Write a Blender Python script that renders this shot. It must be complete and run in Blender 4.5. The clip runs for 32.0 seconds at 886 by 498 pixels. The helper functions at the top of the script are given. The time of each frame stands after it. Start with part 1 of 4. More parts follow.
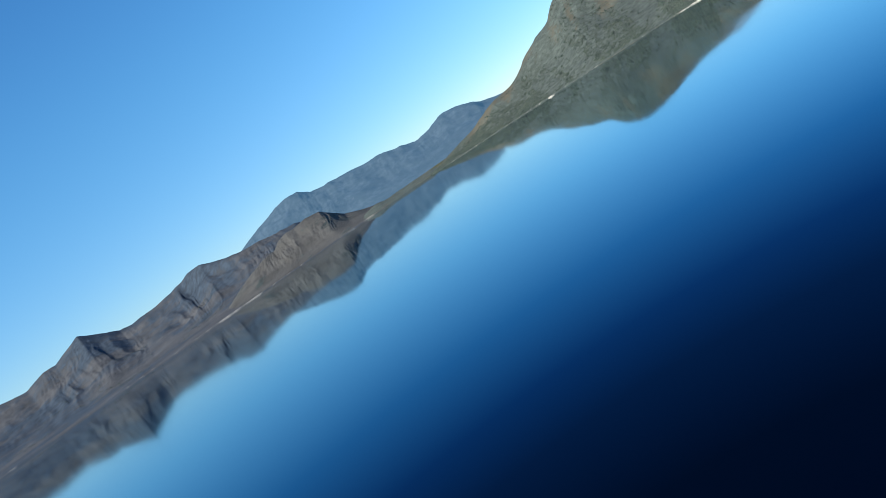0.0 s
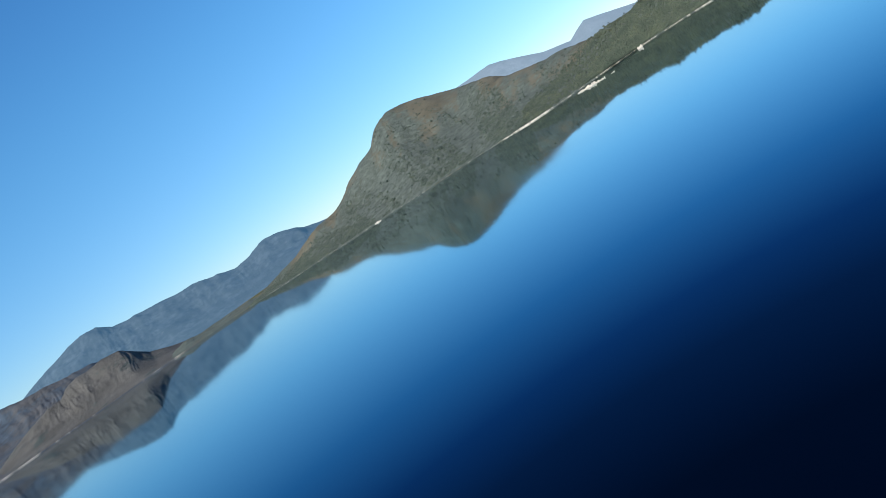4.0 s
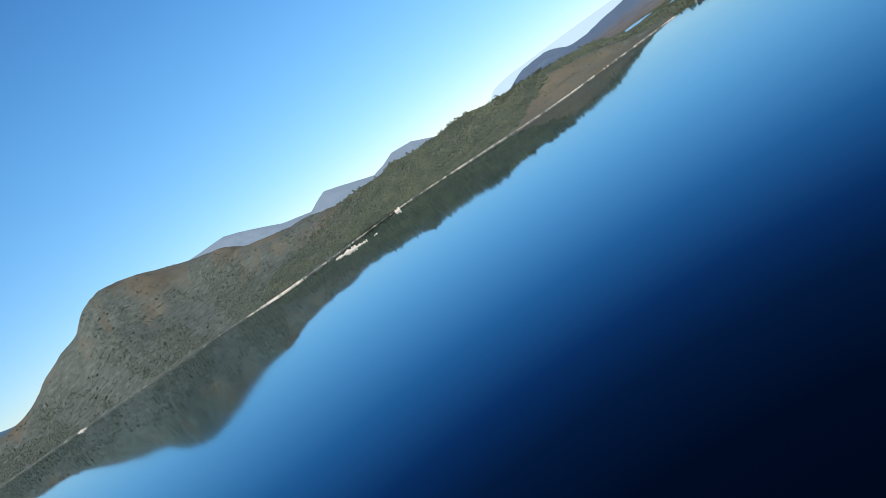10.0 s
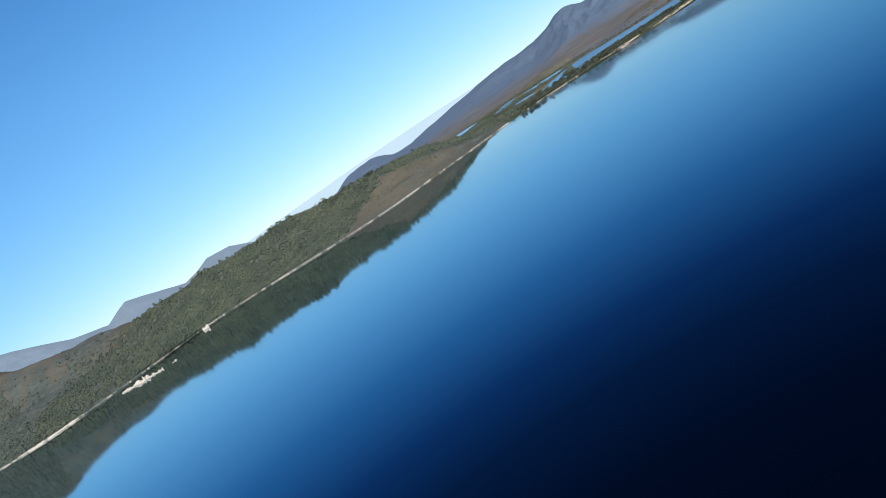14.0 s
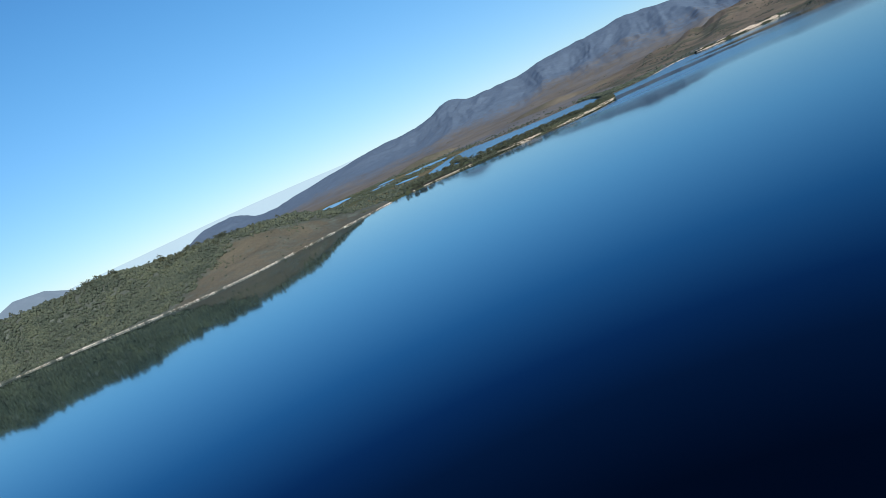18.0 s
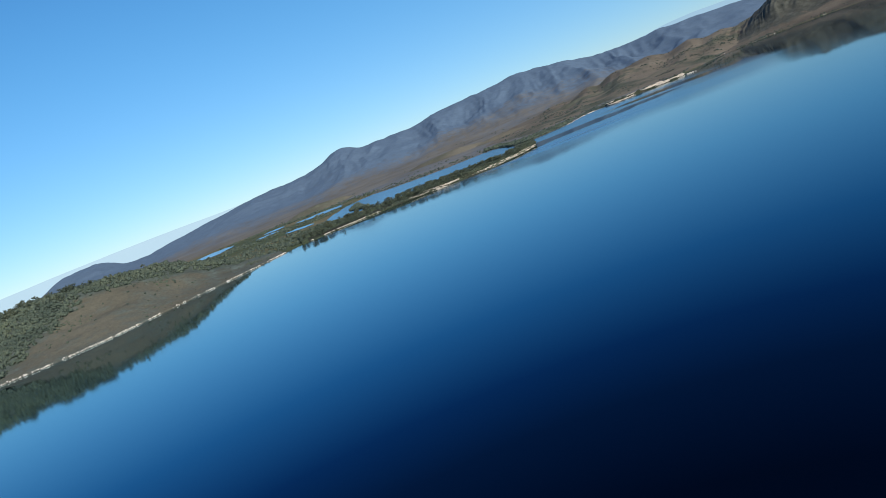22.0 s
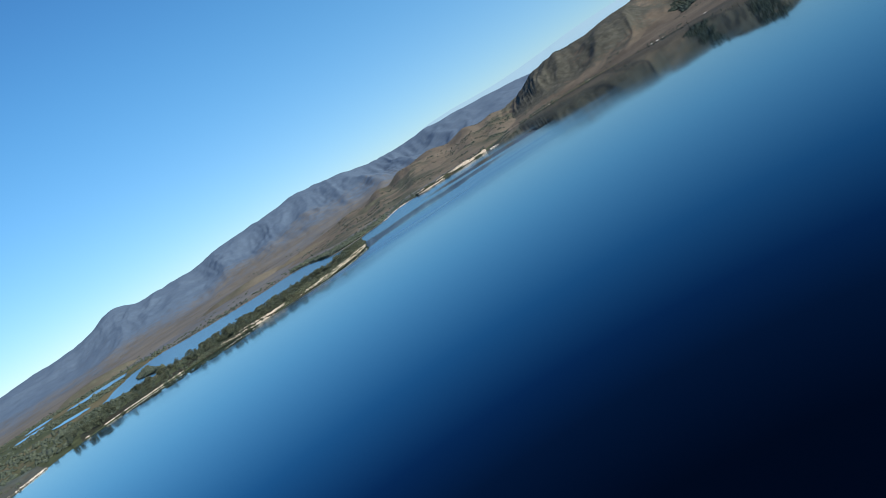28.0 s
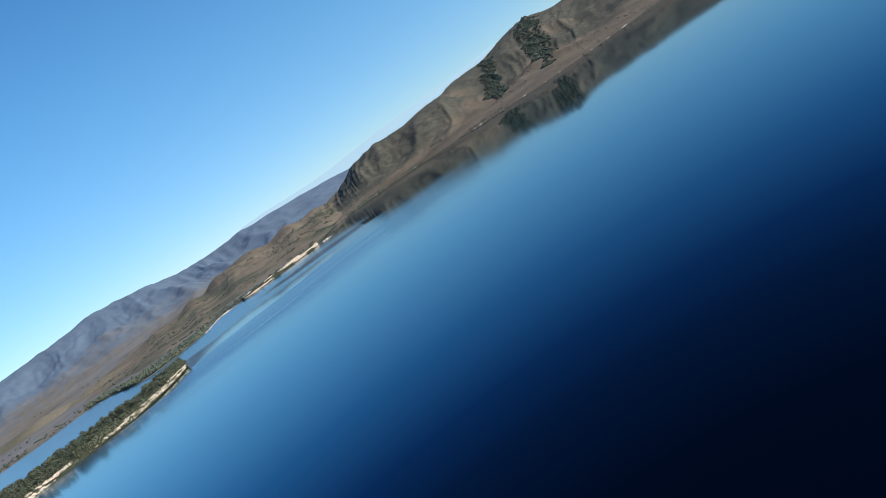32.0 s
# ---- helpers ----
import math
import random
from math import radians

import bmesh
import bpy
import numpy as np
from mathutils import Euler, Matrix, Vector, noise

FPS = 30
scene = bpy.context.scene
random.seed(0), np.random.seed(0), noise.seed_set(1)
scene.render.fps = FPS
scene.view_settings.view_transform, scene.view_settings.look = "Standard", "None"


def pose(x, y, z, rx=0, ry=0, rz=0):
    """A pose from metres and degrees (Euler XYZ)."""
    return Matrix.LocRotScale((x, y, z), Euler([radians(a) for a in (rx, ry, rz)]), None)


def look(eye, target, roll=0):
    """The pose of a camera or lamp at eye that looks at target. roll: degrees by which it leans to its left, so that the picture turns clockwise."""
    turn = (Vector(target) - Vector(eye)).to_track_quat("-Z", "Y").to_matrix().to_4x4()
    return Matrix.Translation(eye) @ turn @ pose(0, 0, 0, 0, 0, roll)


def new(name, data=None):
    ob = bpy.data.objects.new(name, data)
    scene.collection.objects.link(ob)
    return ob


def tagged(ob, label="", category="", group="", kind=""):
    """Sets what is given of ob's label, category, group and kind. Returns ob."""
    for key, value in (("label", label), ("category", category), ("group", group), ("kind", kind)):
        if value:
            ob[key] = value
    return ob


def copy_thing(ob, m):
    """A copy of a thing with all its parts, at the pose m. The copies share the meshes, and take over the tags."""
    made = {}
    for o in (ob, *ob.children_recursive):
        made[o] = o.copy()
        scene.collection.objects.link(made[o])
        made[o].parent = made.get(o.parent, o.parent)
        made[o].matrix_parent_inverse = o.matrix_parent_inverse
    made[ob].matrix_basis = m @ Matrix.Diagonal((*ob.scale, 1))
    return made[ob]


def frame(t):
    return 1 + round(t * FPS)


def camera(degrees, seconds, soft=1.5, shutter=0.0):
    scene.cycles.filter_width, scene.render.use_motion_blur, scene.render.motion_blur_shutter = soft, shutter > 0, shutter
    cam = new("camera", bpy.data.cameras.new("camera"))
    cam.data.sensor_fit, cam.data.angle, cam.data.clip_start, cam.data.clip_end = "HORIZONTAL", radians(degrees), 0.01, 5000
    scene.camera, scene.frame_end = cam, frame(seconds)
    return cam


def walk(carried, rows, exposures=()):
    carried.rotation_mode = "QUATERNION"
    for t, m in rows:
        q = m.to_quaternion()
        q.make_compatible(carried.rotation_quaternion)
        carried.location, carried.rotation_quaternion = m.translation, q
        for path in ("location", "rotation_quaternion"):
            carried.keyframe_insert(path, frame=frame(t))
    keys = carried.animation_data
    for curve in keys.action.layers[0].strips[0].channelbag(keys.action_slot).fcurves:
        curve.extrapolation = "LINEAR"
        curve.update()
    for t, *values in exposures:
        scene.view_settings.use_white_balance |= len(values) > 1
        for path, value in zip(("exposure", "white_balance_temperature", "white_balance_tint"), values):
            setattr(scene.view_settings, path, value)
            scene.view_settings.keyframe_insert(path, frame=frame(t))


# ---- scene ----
# ---- camera and flight ----
cam = camera(63.950, 32.0, soft=0.35)


def eye(x, y, z, heading, pitch, lean):
    """Camera pose from a place and compass-like angles in degrees (heading 0 looks along +y)."""
    turn = Matrix.Rotation(radians(-heading), 4, "Z") @ Matrix.Rotation(radians(90 + pitch), 4, "X")
    return Matrix.Translation((x, y, z)) @ turn @ Matrix.Rotation(radians(-lean), 4, "Z")


FLIGHT = [
    (0.0, 0.00, -0.00, 59.73, 0.000, -6.691, 35.152), (0.5, 4.04, 18.04, 59.73, 2.277, -6.532, 34.918),
    (1.0, 8.02, 36.27, 59.75, 4.530, -6.354, 34.694), (1.5, 11.94, 54.70, 59.78, 6.618, -6.378, 34.729),
    (2.0, 15.80, 73.31, 59.83, 8.644, -6.517, 34.940), (2.5, 19.61, 92.08, 59.90, 10.601, -6.679, 35.202),
    (3.0, 23.37, 110.97, 59.98, 12.664, -6.797, 35.331), (3.5, 27.11, 129.93, 60.08, 14.842, -6.640, 35.263),
    (5.5, 42.96, 205.69, 60.65, 23.928, -6.379, 33.539), (6.0, 48.21, 224.29, 60.77, 25.980, -6.282, 33.348),
    (6.5, 54.18, 242.67, 60.87, 28.004, -6.384, 33.653), (7.0, 60.92, 260.77, 60.94, 29.965, -6.557, 34.046),
    (7.5, 68.47, 278.55, 60.98, 31.974, -6.567, 34.321), (8.0, 76.87, 295.91, 60.99, 33.884, -6.774, 34.660),
    (8.5, 86.10, 312.73, 60.97, 36.037, -6.975, 34.971), (9.0, 96.14, 328.91, 60.91, 38.074, -7.028, 35.219),
    (9.5, 106.97, 344.36, 60.82, 40.107, -7.106, 35.322), (10.0, 118.54, 359.02, 60.69, 42.222, -7.196, 35.367),
    (10.5, 130.80, 372.86, 60.55, 44.338, -7.220, 35.359), (11.0, 143.69, 385.90, 60.39, 46.455, -7.230, 35.325),
    (11.5, 157.14, 398.17, 60.23, 48.628, -7.203, 35.278), (12.0, 171.11, 409.73, 60.07, 50.707, -7.213, 35.241),
    (12.5, 185.54, 420.66, 59.94, 52.696, -7.431, 35.221), (13.0, 200.37, 431.05, 59.83, 54.505, -7.780, 35.166),
    (13.5, 215.57, 440.99, 59.77, 56.510, -8.137, 34.740), (14.0, 231.10, 450.58, 59.75, 58.561, -8.249, 33.776),
    (14.5, 246.94, 459.90, 59.77, 60.749, -8.127, 32.151), (15.0, 263.06, 469.05, 59.84, 62.844, -7.834, 30.558),
    (15.5, 279.45, 478.09, 59.95, 64.846, -7.555, 28.962), (17.5, 347.25, 514.49, 60.61, 70.497, -8.113, 24.599),
    (18.0, 364.27, 523.51, 60.67, 71.773, -8.237, 24.026), (18.5, 381.24, 532.37, 60.66, 73.108, -8.082, 23.671),
    (19.0, 398.14, 541.06, 60.60, 74.470, -7.886, 23.460), (19.5, 415.01, 549.55, 60.48, 75.867, -7.673, 23.186),
    (20.0, 431.90, 557.81, 60.31, 77.169, -7.714, 22.746), (20.5, 448.85, 565.81, 60.08, 78.427, -8.036, 22.072),
    (21.0, 465.94, 573.51, 59.81, 79.617, -8.274, 21.486), (21.5, 483.22, 580.86, 59.51, 80.757, -8.107, 21.110),
    (22.0, 500.75, 587.83, 59.17, 82.012, -7.977, 21.601), (22.5, 518.53, 594.40, 58.81, 83.051, -7.429, 22.885),
    (23.0, 536.59, 600.54, 58.44, 84.454, -6.587, 24.361), (23.5, 554.89, 606.26, 58.05, 85.709, -6.499, 25.716),
    (24.0, 573.39, 611.58, 57.66, 87.032, -6.570, 26.989), (24.5, 592.05, 616.53, 57.27, 88.494, -6.583, 27.981),
    (25.0, 610.80, 621.13, 56.89, 89.942, -7.369, 28.507), (25.5, 629.64, 625.41, 56.51, 91.457, -8.233, 28.984),
    (27.5, 705.68, 639.26, 55.22, 98.823, -7.246, 31.214), (28.0, 724.87, 641.29, 54.92, 100.896, -6.919, 31.853),
    (28.5, 744.12, 642.63, 54.63, 103.018, -6.782, 32.461), (29.0, 763.39, 643.23, 54.35, 105.177, -6.787, 32.783),
    (29.5, 782.68, 643.07, 54.06, 107.194, -6.895, 33.170), (30.0, 801.94, 642.11, 53.78, 109.264, -7.111, 33.737),
    (30.5, 821.16, 640.33, 53.49, 111.115, -7.565, 34.056), (31.0, 840.29, 637.74, 53.21, 113.182, -7.761, 34.118),
    (31.5, 859.29, 634.33, 52.91, 115.328, -7.929, 34.096), (32.0, 878.14, 630.09, 52.61, 117.472, -8.192, 34.705)]
walk(cam, [(t, eye(*row)) for t, *row in FLIGHT], exposures=[(0.0, 0.66, 6650, 4), (8.0, 0.43, 6800, 8), (14.0, 0.37, 6850, 10), (18.0, 0.25, 6750, 8), (25.0, 0.22, 6600, 4), (28.0, 0.38, 6800, 6), (32.0, 0.58, 7050, 8)])

# ---- sky and sun ----
SUN_BEARING, SUN_HEIGHT = 234.0, 32.0
world = bpy.data.worlds.new("clear_sky")
scene.world = world
world.use_nodes = True
wn = world.node_tree.nodes
sky = wn.new("ShaderNodeTexSky")
sky.sky_type, sky.sun_disc = "NISHITA", False
sky.sun_elevation, sky.sun_rotation = radians(SUN_HEIGHT), radians(SUN_BEARING)
sky.altitude, sky.air_density, sky.dust_density, sky.ozone_density = 60, 0.8, 0.0, 6.0
wn["Background"].inputs["Strength"].default_value = 0.14
# clear-day colouring of the sky by height: milky at the horizon, deeper blue above
way = wn.new("ShaderNodeTexCoord")
parts = wn.new("ShaderNodeSeparateXYZ")
world.node_tree.links.new(way.outputs["Generated"], parts.inputs[0])
deep = wn.new("ShaderNodeValToRGB")
for e, (p, c) in zip([deep.color_ramp.elements[0], deep.color_ramp.elements[1], *(deep.color_ramp.elements.new(0.5) for k in range(4))],
                     [(0.0, (0.57, 0.51, 0.57)), (0.10, (0.63, 0.70, 0.75)), (0.25, (0.58, 0.95, 0.94)), (0.46, (0.42, 0.82, 1.00)), (0.62, (0.30, 0.68, 0.94)), (0.85, (0.20, 0.50, 0.75))]):
    e.position, e.color = p, (*c, 1)
deep.color_ramp.interpolation = "B_SPLINE"
world.node_tree.links.new(parts.outputs["Z"], deep.inputs[0])
tint = wn.new("ShaderNodeMix")
tint.data_type, tint.blend_type = "RGBA", "MULTIPLY"
tint.inputs[0].default_value = 1.0
world.node_tree.links.new(sky.outputs[0], tint.inputs[6])
world.node_tree.links.new(deep.outputs[0], tint.inputs[7])
world.node_tree.links.new(tint.outputs[2], wn["Background"].inputs["Color"])
sun = new("sun", bpy.data.lights.new("sun", "SUN"))
sun.data.energy, sun.data.angle, sun.data.color = 4.6, radians(0.53), (1.0, 0.94, 0.86)
sb, sh = radians(SUN_BEARING), radians(SUN_HEIGHT)
sun.matrix_world = look(Vector((math.sin(sb) * math.cos(sh), math.cos(sb) * math.cos(sh), math.sin(sh))) * 900, (0, 0, 0))


# ---- materials ----
def material(name, rough=0.9, spec=0.2):
    m = bpy.data.materials.new(name)
    m.use_nodes = True
    b = m.node_tree.nodes["Principled BSDF"]
    b.inputs["Roughness"].default_value = rough
    b.inputs["Specular IOR Level"].default_value = spec
    return m, m.node_tree.nodes, m.node_tree.links, b


def noise_at(nodes, links, scale, detail=6.0, rough=0.6, stretch=None, source="Object"):
    """A noise value over the object's own metres; stretch squeezes it along the axes."""
    co = nodes.new("ShaderNodeTexCoord")
    tex = nodes.new("ShaderNodeTexNoise")
    tex.inputs["Scale"].default_value, tex.inputs["Detail"].default_value, tex.inputs["Roughness"].default_value = scale, detail, rough
    if stretch:
        mp = nodes.new("ShaderNodeMapping")
        mp.inputs["Scale"].default_value = stretch
        links.new(co.outputs[source], mp.inputs[0])
        links.new(mp.outputs[0], tex.inputs["Vector"])
    else:
        links.new(co.outputs[source], tex.inputs["Vector"])
    return tex.outputs["Fac"]


def ramp(nodes, links, fac, stops):
    r = nodes.new("ShaderNodeValToRGB")
    while len(r.color_ramp.elements) < len(stops):
        r.color_ramp.elements.new(0.5)
    for e, (p, c) in zip(r.color_ramp.elements, stops):
        e.position, e.color = p, (*c, 1)
    links.new(fac, r.inputs[0])
    return r.outputs[0]


def blend(nodes, links, fac, a, b, how="MIX"):
    x = nodes.new("ShaderNodeMix")
    x.data_type, x.blend_type = "RGBA", how
    for key, v in ((0, fac), (6, a), (7, b)):
        if isinstance(v, (int, float)):
            x.inputs[key].default_value = v
        elif isinstance(v, tuple):
            x.inputs[key].default_value = (*v, 1)
        else:
            links.new(v, x.inputs[key])
    return x.outputs[2]


def relief(nodes, links, bsdf, height, strength, distance):
    bp = nodes.new("ShaderNodeBump")
    bp.inputs["Strength"].default_value, bp.inputs["Distance"].default_value = strength, distance
    links.new(height, bp.inputs["Height"])
    links.new(bp.outputs[0], bsdf.inputs["Normal"])


def heath(name, bare, scrub, rock, rock_share=0.62, glow=None, grain=0.05, soft=0.15):
    """Open heathland: bare moor and low scrub by the patch's own cover value, rock showing through here and there."""
    m, n, l, b = material(name, 0.95, 0.1)
    at = n.new("ShaderNodeAttribute")
    at.attribute_name = "cover"
    wide = noise_at(n, l, 0.006, 5)
    fine = noise_at(n, l, grain, 8, 0.7)
    tiny = noise_at(n, l, grain * 6, 5, 0.7)
    moor = ramp(n, l, wide, [(0.3, tuple(c * 0.75 for c in bare)), (0.5, bare), (0.72, tuple(min(1, c * 1.35) for c in bare))])
    low, high = (0.6, 1.5) if soft < 0.4 else (0.88, 1.12)
    green = ramp(n, l, fine, [(0.35, tuple(c * low for c in scrub)), (0.55, scrub), (0.75, tuple(c * high for c in scrub))])
    add = n.new("ShaderNodeMath")
    add.use_clamp = False
    add.operation = "ADD"
    l.new(at.outputs["Fac"], add.inputs[0])
    l.new(fine, add.inputs[1])
    mask = ramp(n, l, add.outputs[0], [(1 - soft, (0, 0, 0)), (1 + soft, (1, 1, 1))])
    col = blend(n, l, mask, moor, green)
    col = blend(n, l, ramp(n, l, noise_at(n, l, 0.022, 7, 0.72), [(rock_share, (0, 0, 0)), (rock_share + 0.06, (0.8, 0.8, 0.8))]), col, rock)
    col = blend(n, l, 0.55 if soft < 0.4 else 0.2, col, ramp(n, l, tiny, [(0.3, (0.45, 0.45, 0.45)), (0.7, (1, 1, 1))]), "MULTIPLY")
    l.new(col, b.inputs["Base Color"])
    relief(n, l, b, fine, 0.8, 6.0 if soft < 0.4 else 3.0)
    # glow: flat emission standing in for the haze in front of far land
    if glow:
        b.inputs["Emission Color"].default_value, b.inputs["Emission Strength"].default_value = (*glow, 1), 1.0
    return m


def foliage(name, dark, light):
    m, n, l, b = material(name, 0.75, 0.25)
    geo = n.new("ShaderNodeNewGeometry")
    col = ramp(n, l, geo.outputs["Random Per Island"], [(0.0, dark), (0.55, tuple((p + q) / 2 for p, q in zip(dark, light))), (1.0, light)])
    col = blend(n, l, 0.6, col, ramp(n, l, noise_at(n, l, 0.25, 5, 0.7), [(0.3, (0.62, 0.64, 0.62)), (0.7, (1, 1, 1))]), "MULTIPLY")
    col = blend(n, l, 1.0, col, ramp(n, l, noise_at(n, l, 0.028, 4, 0.6), [(0.32, (0.66, 0.70, 0.72)), (0.5, (0.95, 0.95, 0.95)), (0.7, (1.25, 1.18, 1.05))]), "MULTIPLY")
    l.new(col, b.inputs["Base Color"])
    return m


def pale_stone(name, base, dirt, scale=0.5):
    m, n, l, b = material(name, 0.85, 0.3)
    f = noise_at(n, l, scale, 7, 0.7)
    col = ramp(n, l, f, [(0.32, dirt), (0.48, base), (0.75, tuple(min(1, c * 1.15) for c in base))])
    l.new(col, b.inputs["Base Color"])
    relief(n, l, b, noise_at(n, l, scale * 4, 6), 0.6, 0.3)
    return m


def lake_water(name, ruffled=None):
    """Deep clear water: a mirror at grazing view, nearly black and blue looking steeply in."""
    m, n, l, b = material(name)
    n.remove(b)
    body = n.new("ShaderNodeBsdfDiffuse")
    body.inputs["Color"].default_value = (0.0001, 0.0008, 0.0022, 1)
    b = n.new("ShaderNodeBsdfGlossy")
    b.distribution = "MULTI_GGX"
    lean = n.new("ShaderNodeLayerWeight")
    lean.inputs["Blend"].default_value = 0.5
    # the reflection's fall to dark blue is put into the gloss tint by angle
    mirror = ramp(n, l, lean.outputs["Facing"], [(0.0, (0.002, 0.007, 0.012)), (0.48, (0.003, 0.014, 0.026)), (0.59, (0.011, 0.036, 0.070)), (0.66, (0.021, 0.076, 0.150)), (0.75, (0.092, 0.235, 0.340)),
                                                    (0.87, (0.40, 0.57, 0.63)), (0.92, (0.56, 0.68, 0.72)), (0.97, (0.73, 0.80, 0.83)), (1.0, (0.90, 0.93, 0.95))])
    both = n.new("ShaderNodeAddShader")
    l.new(body.outputs[0], both.inputs[0])
    l.new(b.outputs[0], both.inputs[1])
    l.new(both.outputs[0], n["Material Output"].inputs["Surface"])
    # calm in the lee of the western hills, ruffled by wind in the open east, with long slicks between
    co = n.new("ShaderNodeTexCoord")
    xyz = n.new("ShaderNodeSeparateXYZ")
    l.new(co.outputs["Object"], xyz.inputs[0])
    east = n.new("ShaderNodeMapRange")
    east.interpolation_type = "SMOOTHSTEP"
    east.inputs["From Min"].default_value, east.inputs["From Max"].default_value = 1250, 1600
    l.new(xyz.outputs["X"], east.inputs["Value"])
    open_side = n.new("ShaderNodeMapRange")
    open_side.interpolation_type = "SMOOTHSTEP"
    open_side.inputs["From Min"].default_value, open_side.inputs["From Max"].default_value = 80, 430
    l.new(xyz.outputs["Y"], open_side.inputs["Value"])
    wind = n.new("ShaderNodeMath")
    wind.operation = "MULTIPLY"
    l.new(east.outputs[0], wind.inputs[0])
    l.new(open_side.outputs[0], wind.inputs[1])
    # mirror colour dimmed towards the east, a darker reflection put in by place
    east_dim = n.new("ShaderNodeMapRange")
    east_dim.interpolation_type = "SMOOTHSTEP"
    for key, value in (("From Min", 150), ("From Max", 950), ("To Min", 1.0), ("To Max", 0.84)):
        east_dim.inputs[key].default_value = value
    l.new(xyz.outputs["X"], east_dim.inputs["Value"])
    l.new(blend(n, l, 1.0, mirror, east_dim.outputs[0], "MULTIPLY"), b.inputs["Color"])
    lanes = noise_at(n, l, 0.0035, 5, 0.55, (1.0, 0.28, 1.0))
    calm = ramp(n, l, lanes, [(0.40, (0.028, 0.028, 0.028)), (0.62, (0.06, 0.06, 0.06))])
    windy = ramp(n, l, lanes, [(0.38, (0.045, 0.045, 0.045)), (0.46, (0.28, 0.28, 0.28)), (0.52, (0.18, 0.18, 0.18)), (0.66, (0.38, 0.38, 0.38))])
    if ruffled:
        b.inputs["Roughness"].default_value = ruffled
        relief(n, l, b, noise_at(n, l, 0.3, 3, 0.5), 0.02, 1.0)
        return m
    # open water ruffled all over past the peninsula, one smooth slick off the peninsula's tip, thin lines left by the wind, and mirror-calm water along the wooded bank
    rough = blend(n, l, wind.outputs[0], calm, windy)
    beyond = n.new("ShaderNodeMapRange")
    beyond.interpolation_type = "SMOOTHSTEP"
    beyond.inputs["From Min"].default_value, beyond.inputs["From Max"].default_value = 1620, 1720
    l.new(xyz.outputs["X"], beyond.inputs["Value"])
    far_open = n.new("ShaderNodeMath")
    far_open.operation = "MULTIPLY"
    l.new(beyond.outputs[0], far_open.inputs[0])
    lee = n.new("ShaderNodeMapRange")
    lee.interpolation_type = "SMOOTHSTEP"
    lee.inputs["From Min"].default_value, lee.inputs["From Max"].default_value = 330, 500
    l.new(xyz.outputs["Y"], lee.inputs["Value"])
    l.new(lee.outputs[0], far_open.inputs[1])
    rough = blend(n, l, far_open.outputs[0], rough, (0.2, 0.2, 0.2))
    for spot, turn, size, gloss in (((1680, 460, 0), -72, (330, 150, 1), 0.05), ((1500, 492, 0), -75, (110, 6, 1), 0.05),
                                    ((1476, 770, 0), 96, (240, 78, 1), 0.03), ((1572, 590, 0), -38, (190, 74, 1), 0.03), ((1342, 846, 0), -16, (110, 5, 1), 0.025)):
        place = n.new("ShaderNodeMapping")
        place.vector_type = "TEXTURE"
        place.inputs["Location"].default_value, place.inputs["Rotation"].default_value, place.inputs["Scale"].default_value = spot, (0, 0, radians(turn)), size
        l.new(co.outputs["Object"], place.inputs[0])
        away = n.new("ShaderNodeVectorMath")
        away.operation = "LENGTH"
        l.new(place.outputs[0], away.inputs[0])
        ragged = n.new("ShaderNodeMath")
        ragged.operation = "ADD"
        l.new(away.outputs["Value"], ragged.inputs[0])
        l.new(noise_at(n, l, 0.012, 4, 0.6, (1.0, 0.4, 1.0)), ragged.inputs[1])
        slick = ramp(n, l, ragged.outputs[0], [(0.0, (1, 1, 1)), (0.88, (1, 1, 1)), (1.0, (0, 0, 0))])
        rough = blend(n, l, slick, rough, (gloss, gloss, gloss))
    l.new(rough, b.inputs["Roughness"])
    relief(n, l, b, noise_at(n, l, 0.12, 3, 0.5), 0.010, 1.0)
    return m


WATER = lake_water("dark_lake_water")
POOL = lake_water("ruffled_pool_water", 0.2)
HEATH = heath("moor_heath", (0.160, 0.132, 0.100), (0.092, 0.096, 0.070), (0.26, 0.23, 0.20), 0.69)
GULLIED = heath("gullied_heath", (0.128, 0.106, 0.082), (0.084, 0.084, 0.070), (0.24, 0.21, 0.18), 0.67)
MAIN = heath("hill_scrub", (0.126, 0.114, 0.084), (0.106, 0.124, 0.108), (0.25, 0.23, 0.20), 0.68, soft=0.28)
# the blue-grey scrub tone is distance haze put into the base colour
MOUNT = heath("hazed_mountain_moor", (0.146, 0.130, 0.108), (0.102, 0.146, 0.206), (0.22, 0.21, 0.20), 0.70, None, 0.03, 0.42)
KNOLL = heath("knoll_heath", (0.160, 0.140, 0.106), (0.122, 0.120, 0.088), (0.22, 0.2, 0.18), 0.72, soft=0.3)
# shadow and reflection below the sand are put into this dark scrubby bank colour
DARK_BANK = heath("dark_shaded_bank", (0.060, 0.052, 0.040), (0.045, 0.052, 0.034), (0.30, 0.26, 0.22), 0.66)
MOOR = heath("brown_rocky_moor", (0.094, 0.090, 0.084), (0.058, 0.070, 0.068), (0.24, 0.225, 0.20), 0.68)
# bluish moor and scrub tones hold the haze of distance in their colour
LEFT = heath("hazed_shore_moor", (0.090, 0.090, 0.094), (0.056, 0.074, 0.098), (0.20, 0.20, 0.21), 0.70, None, 0.02, 0.3)
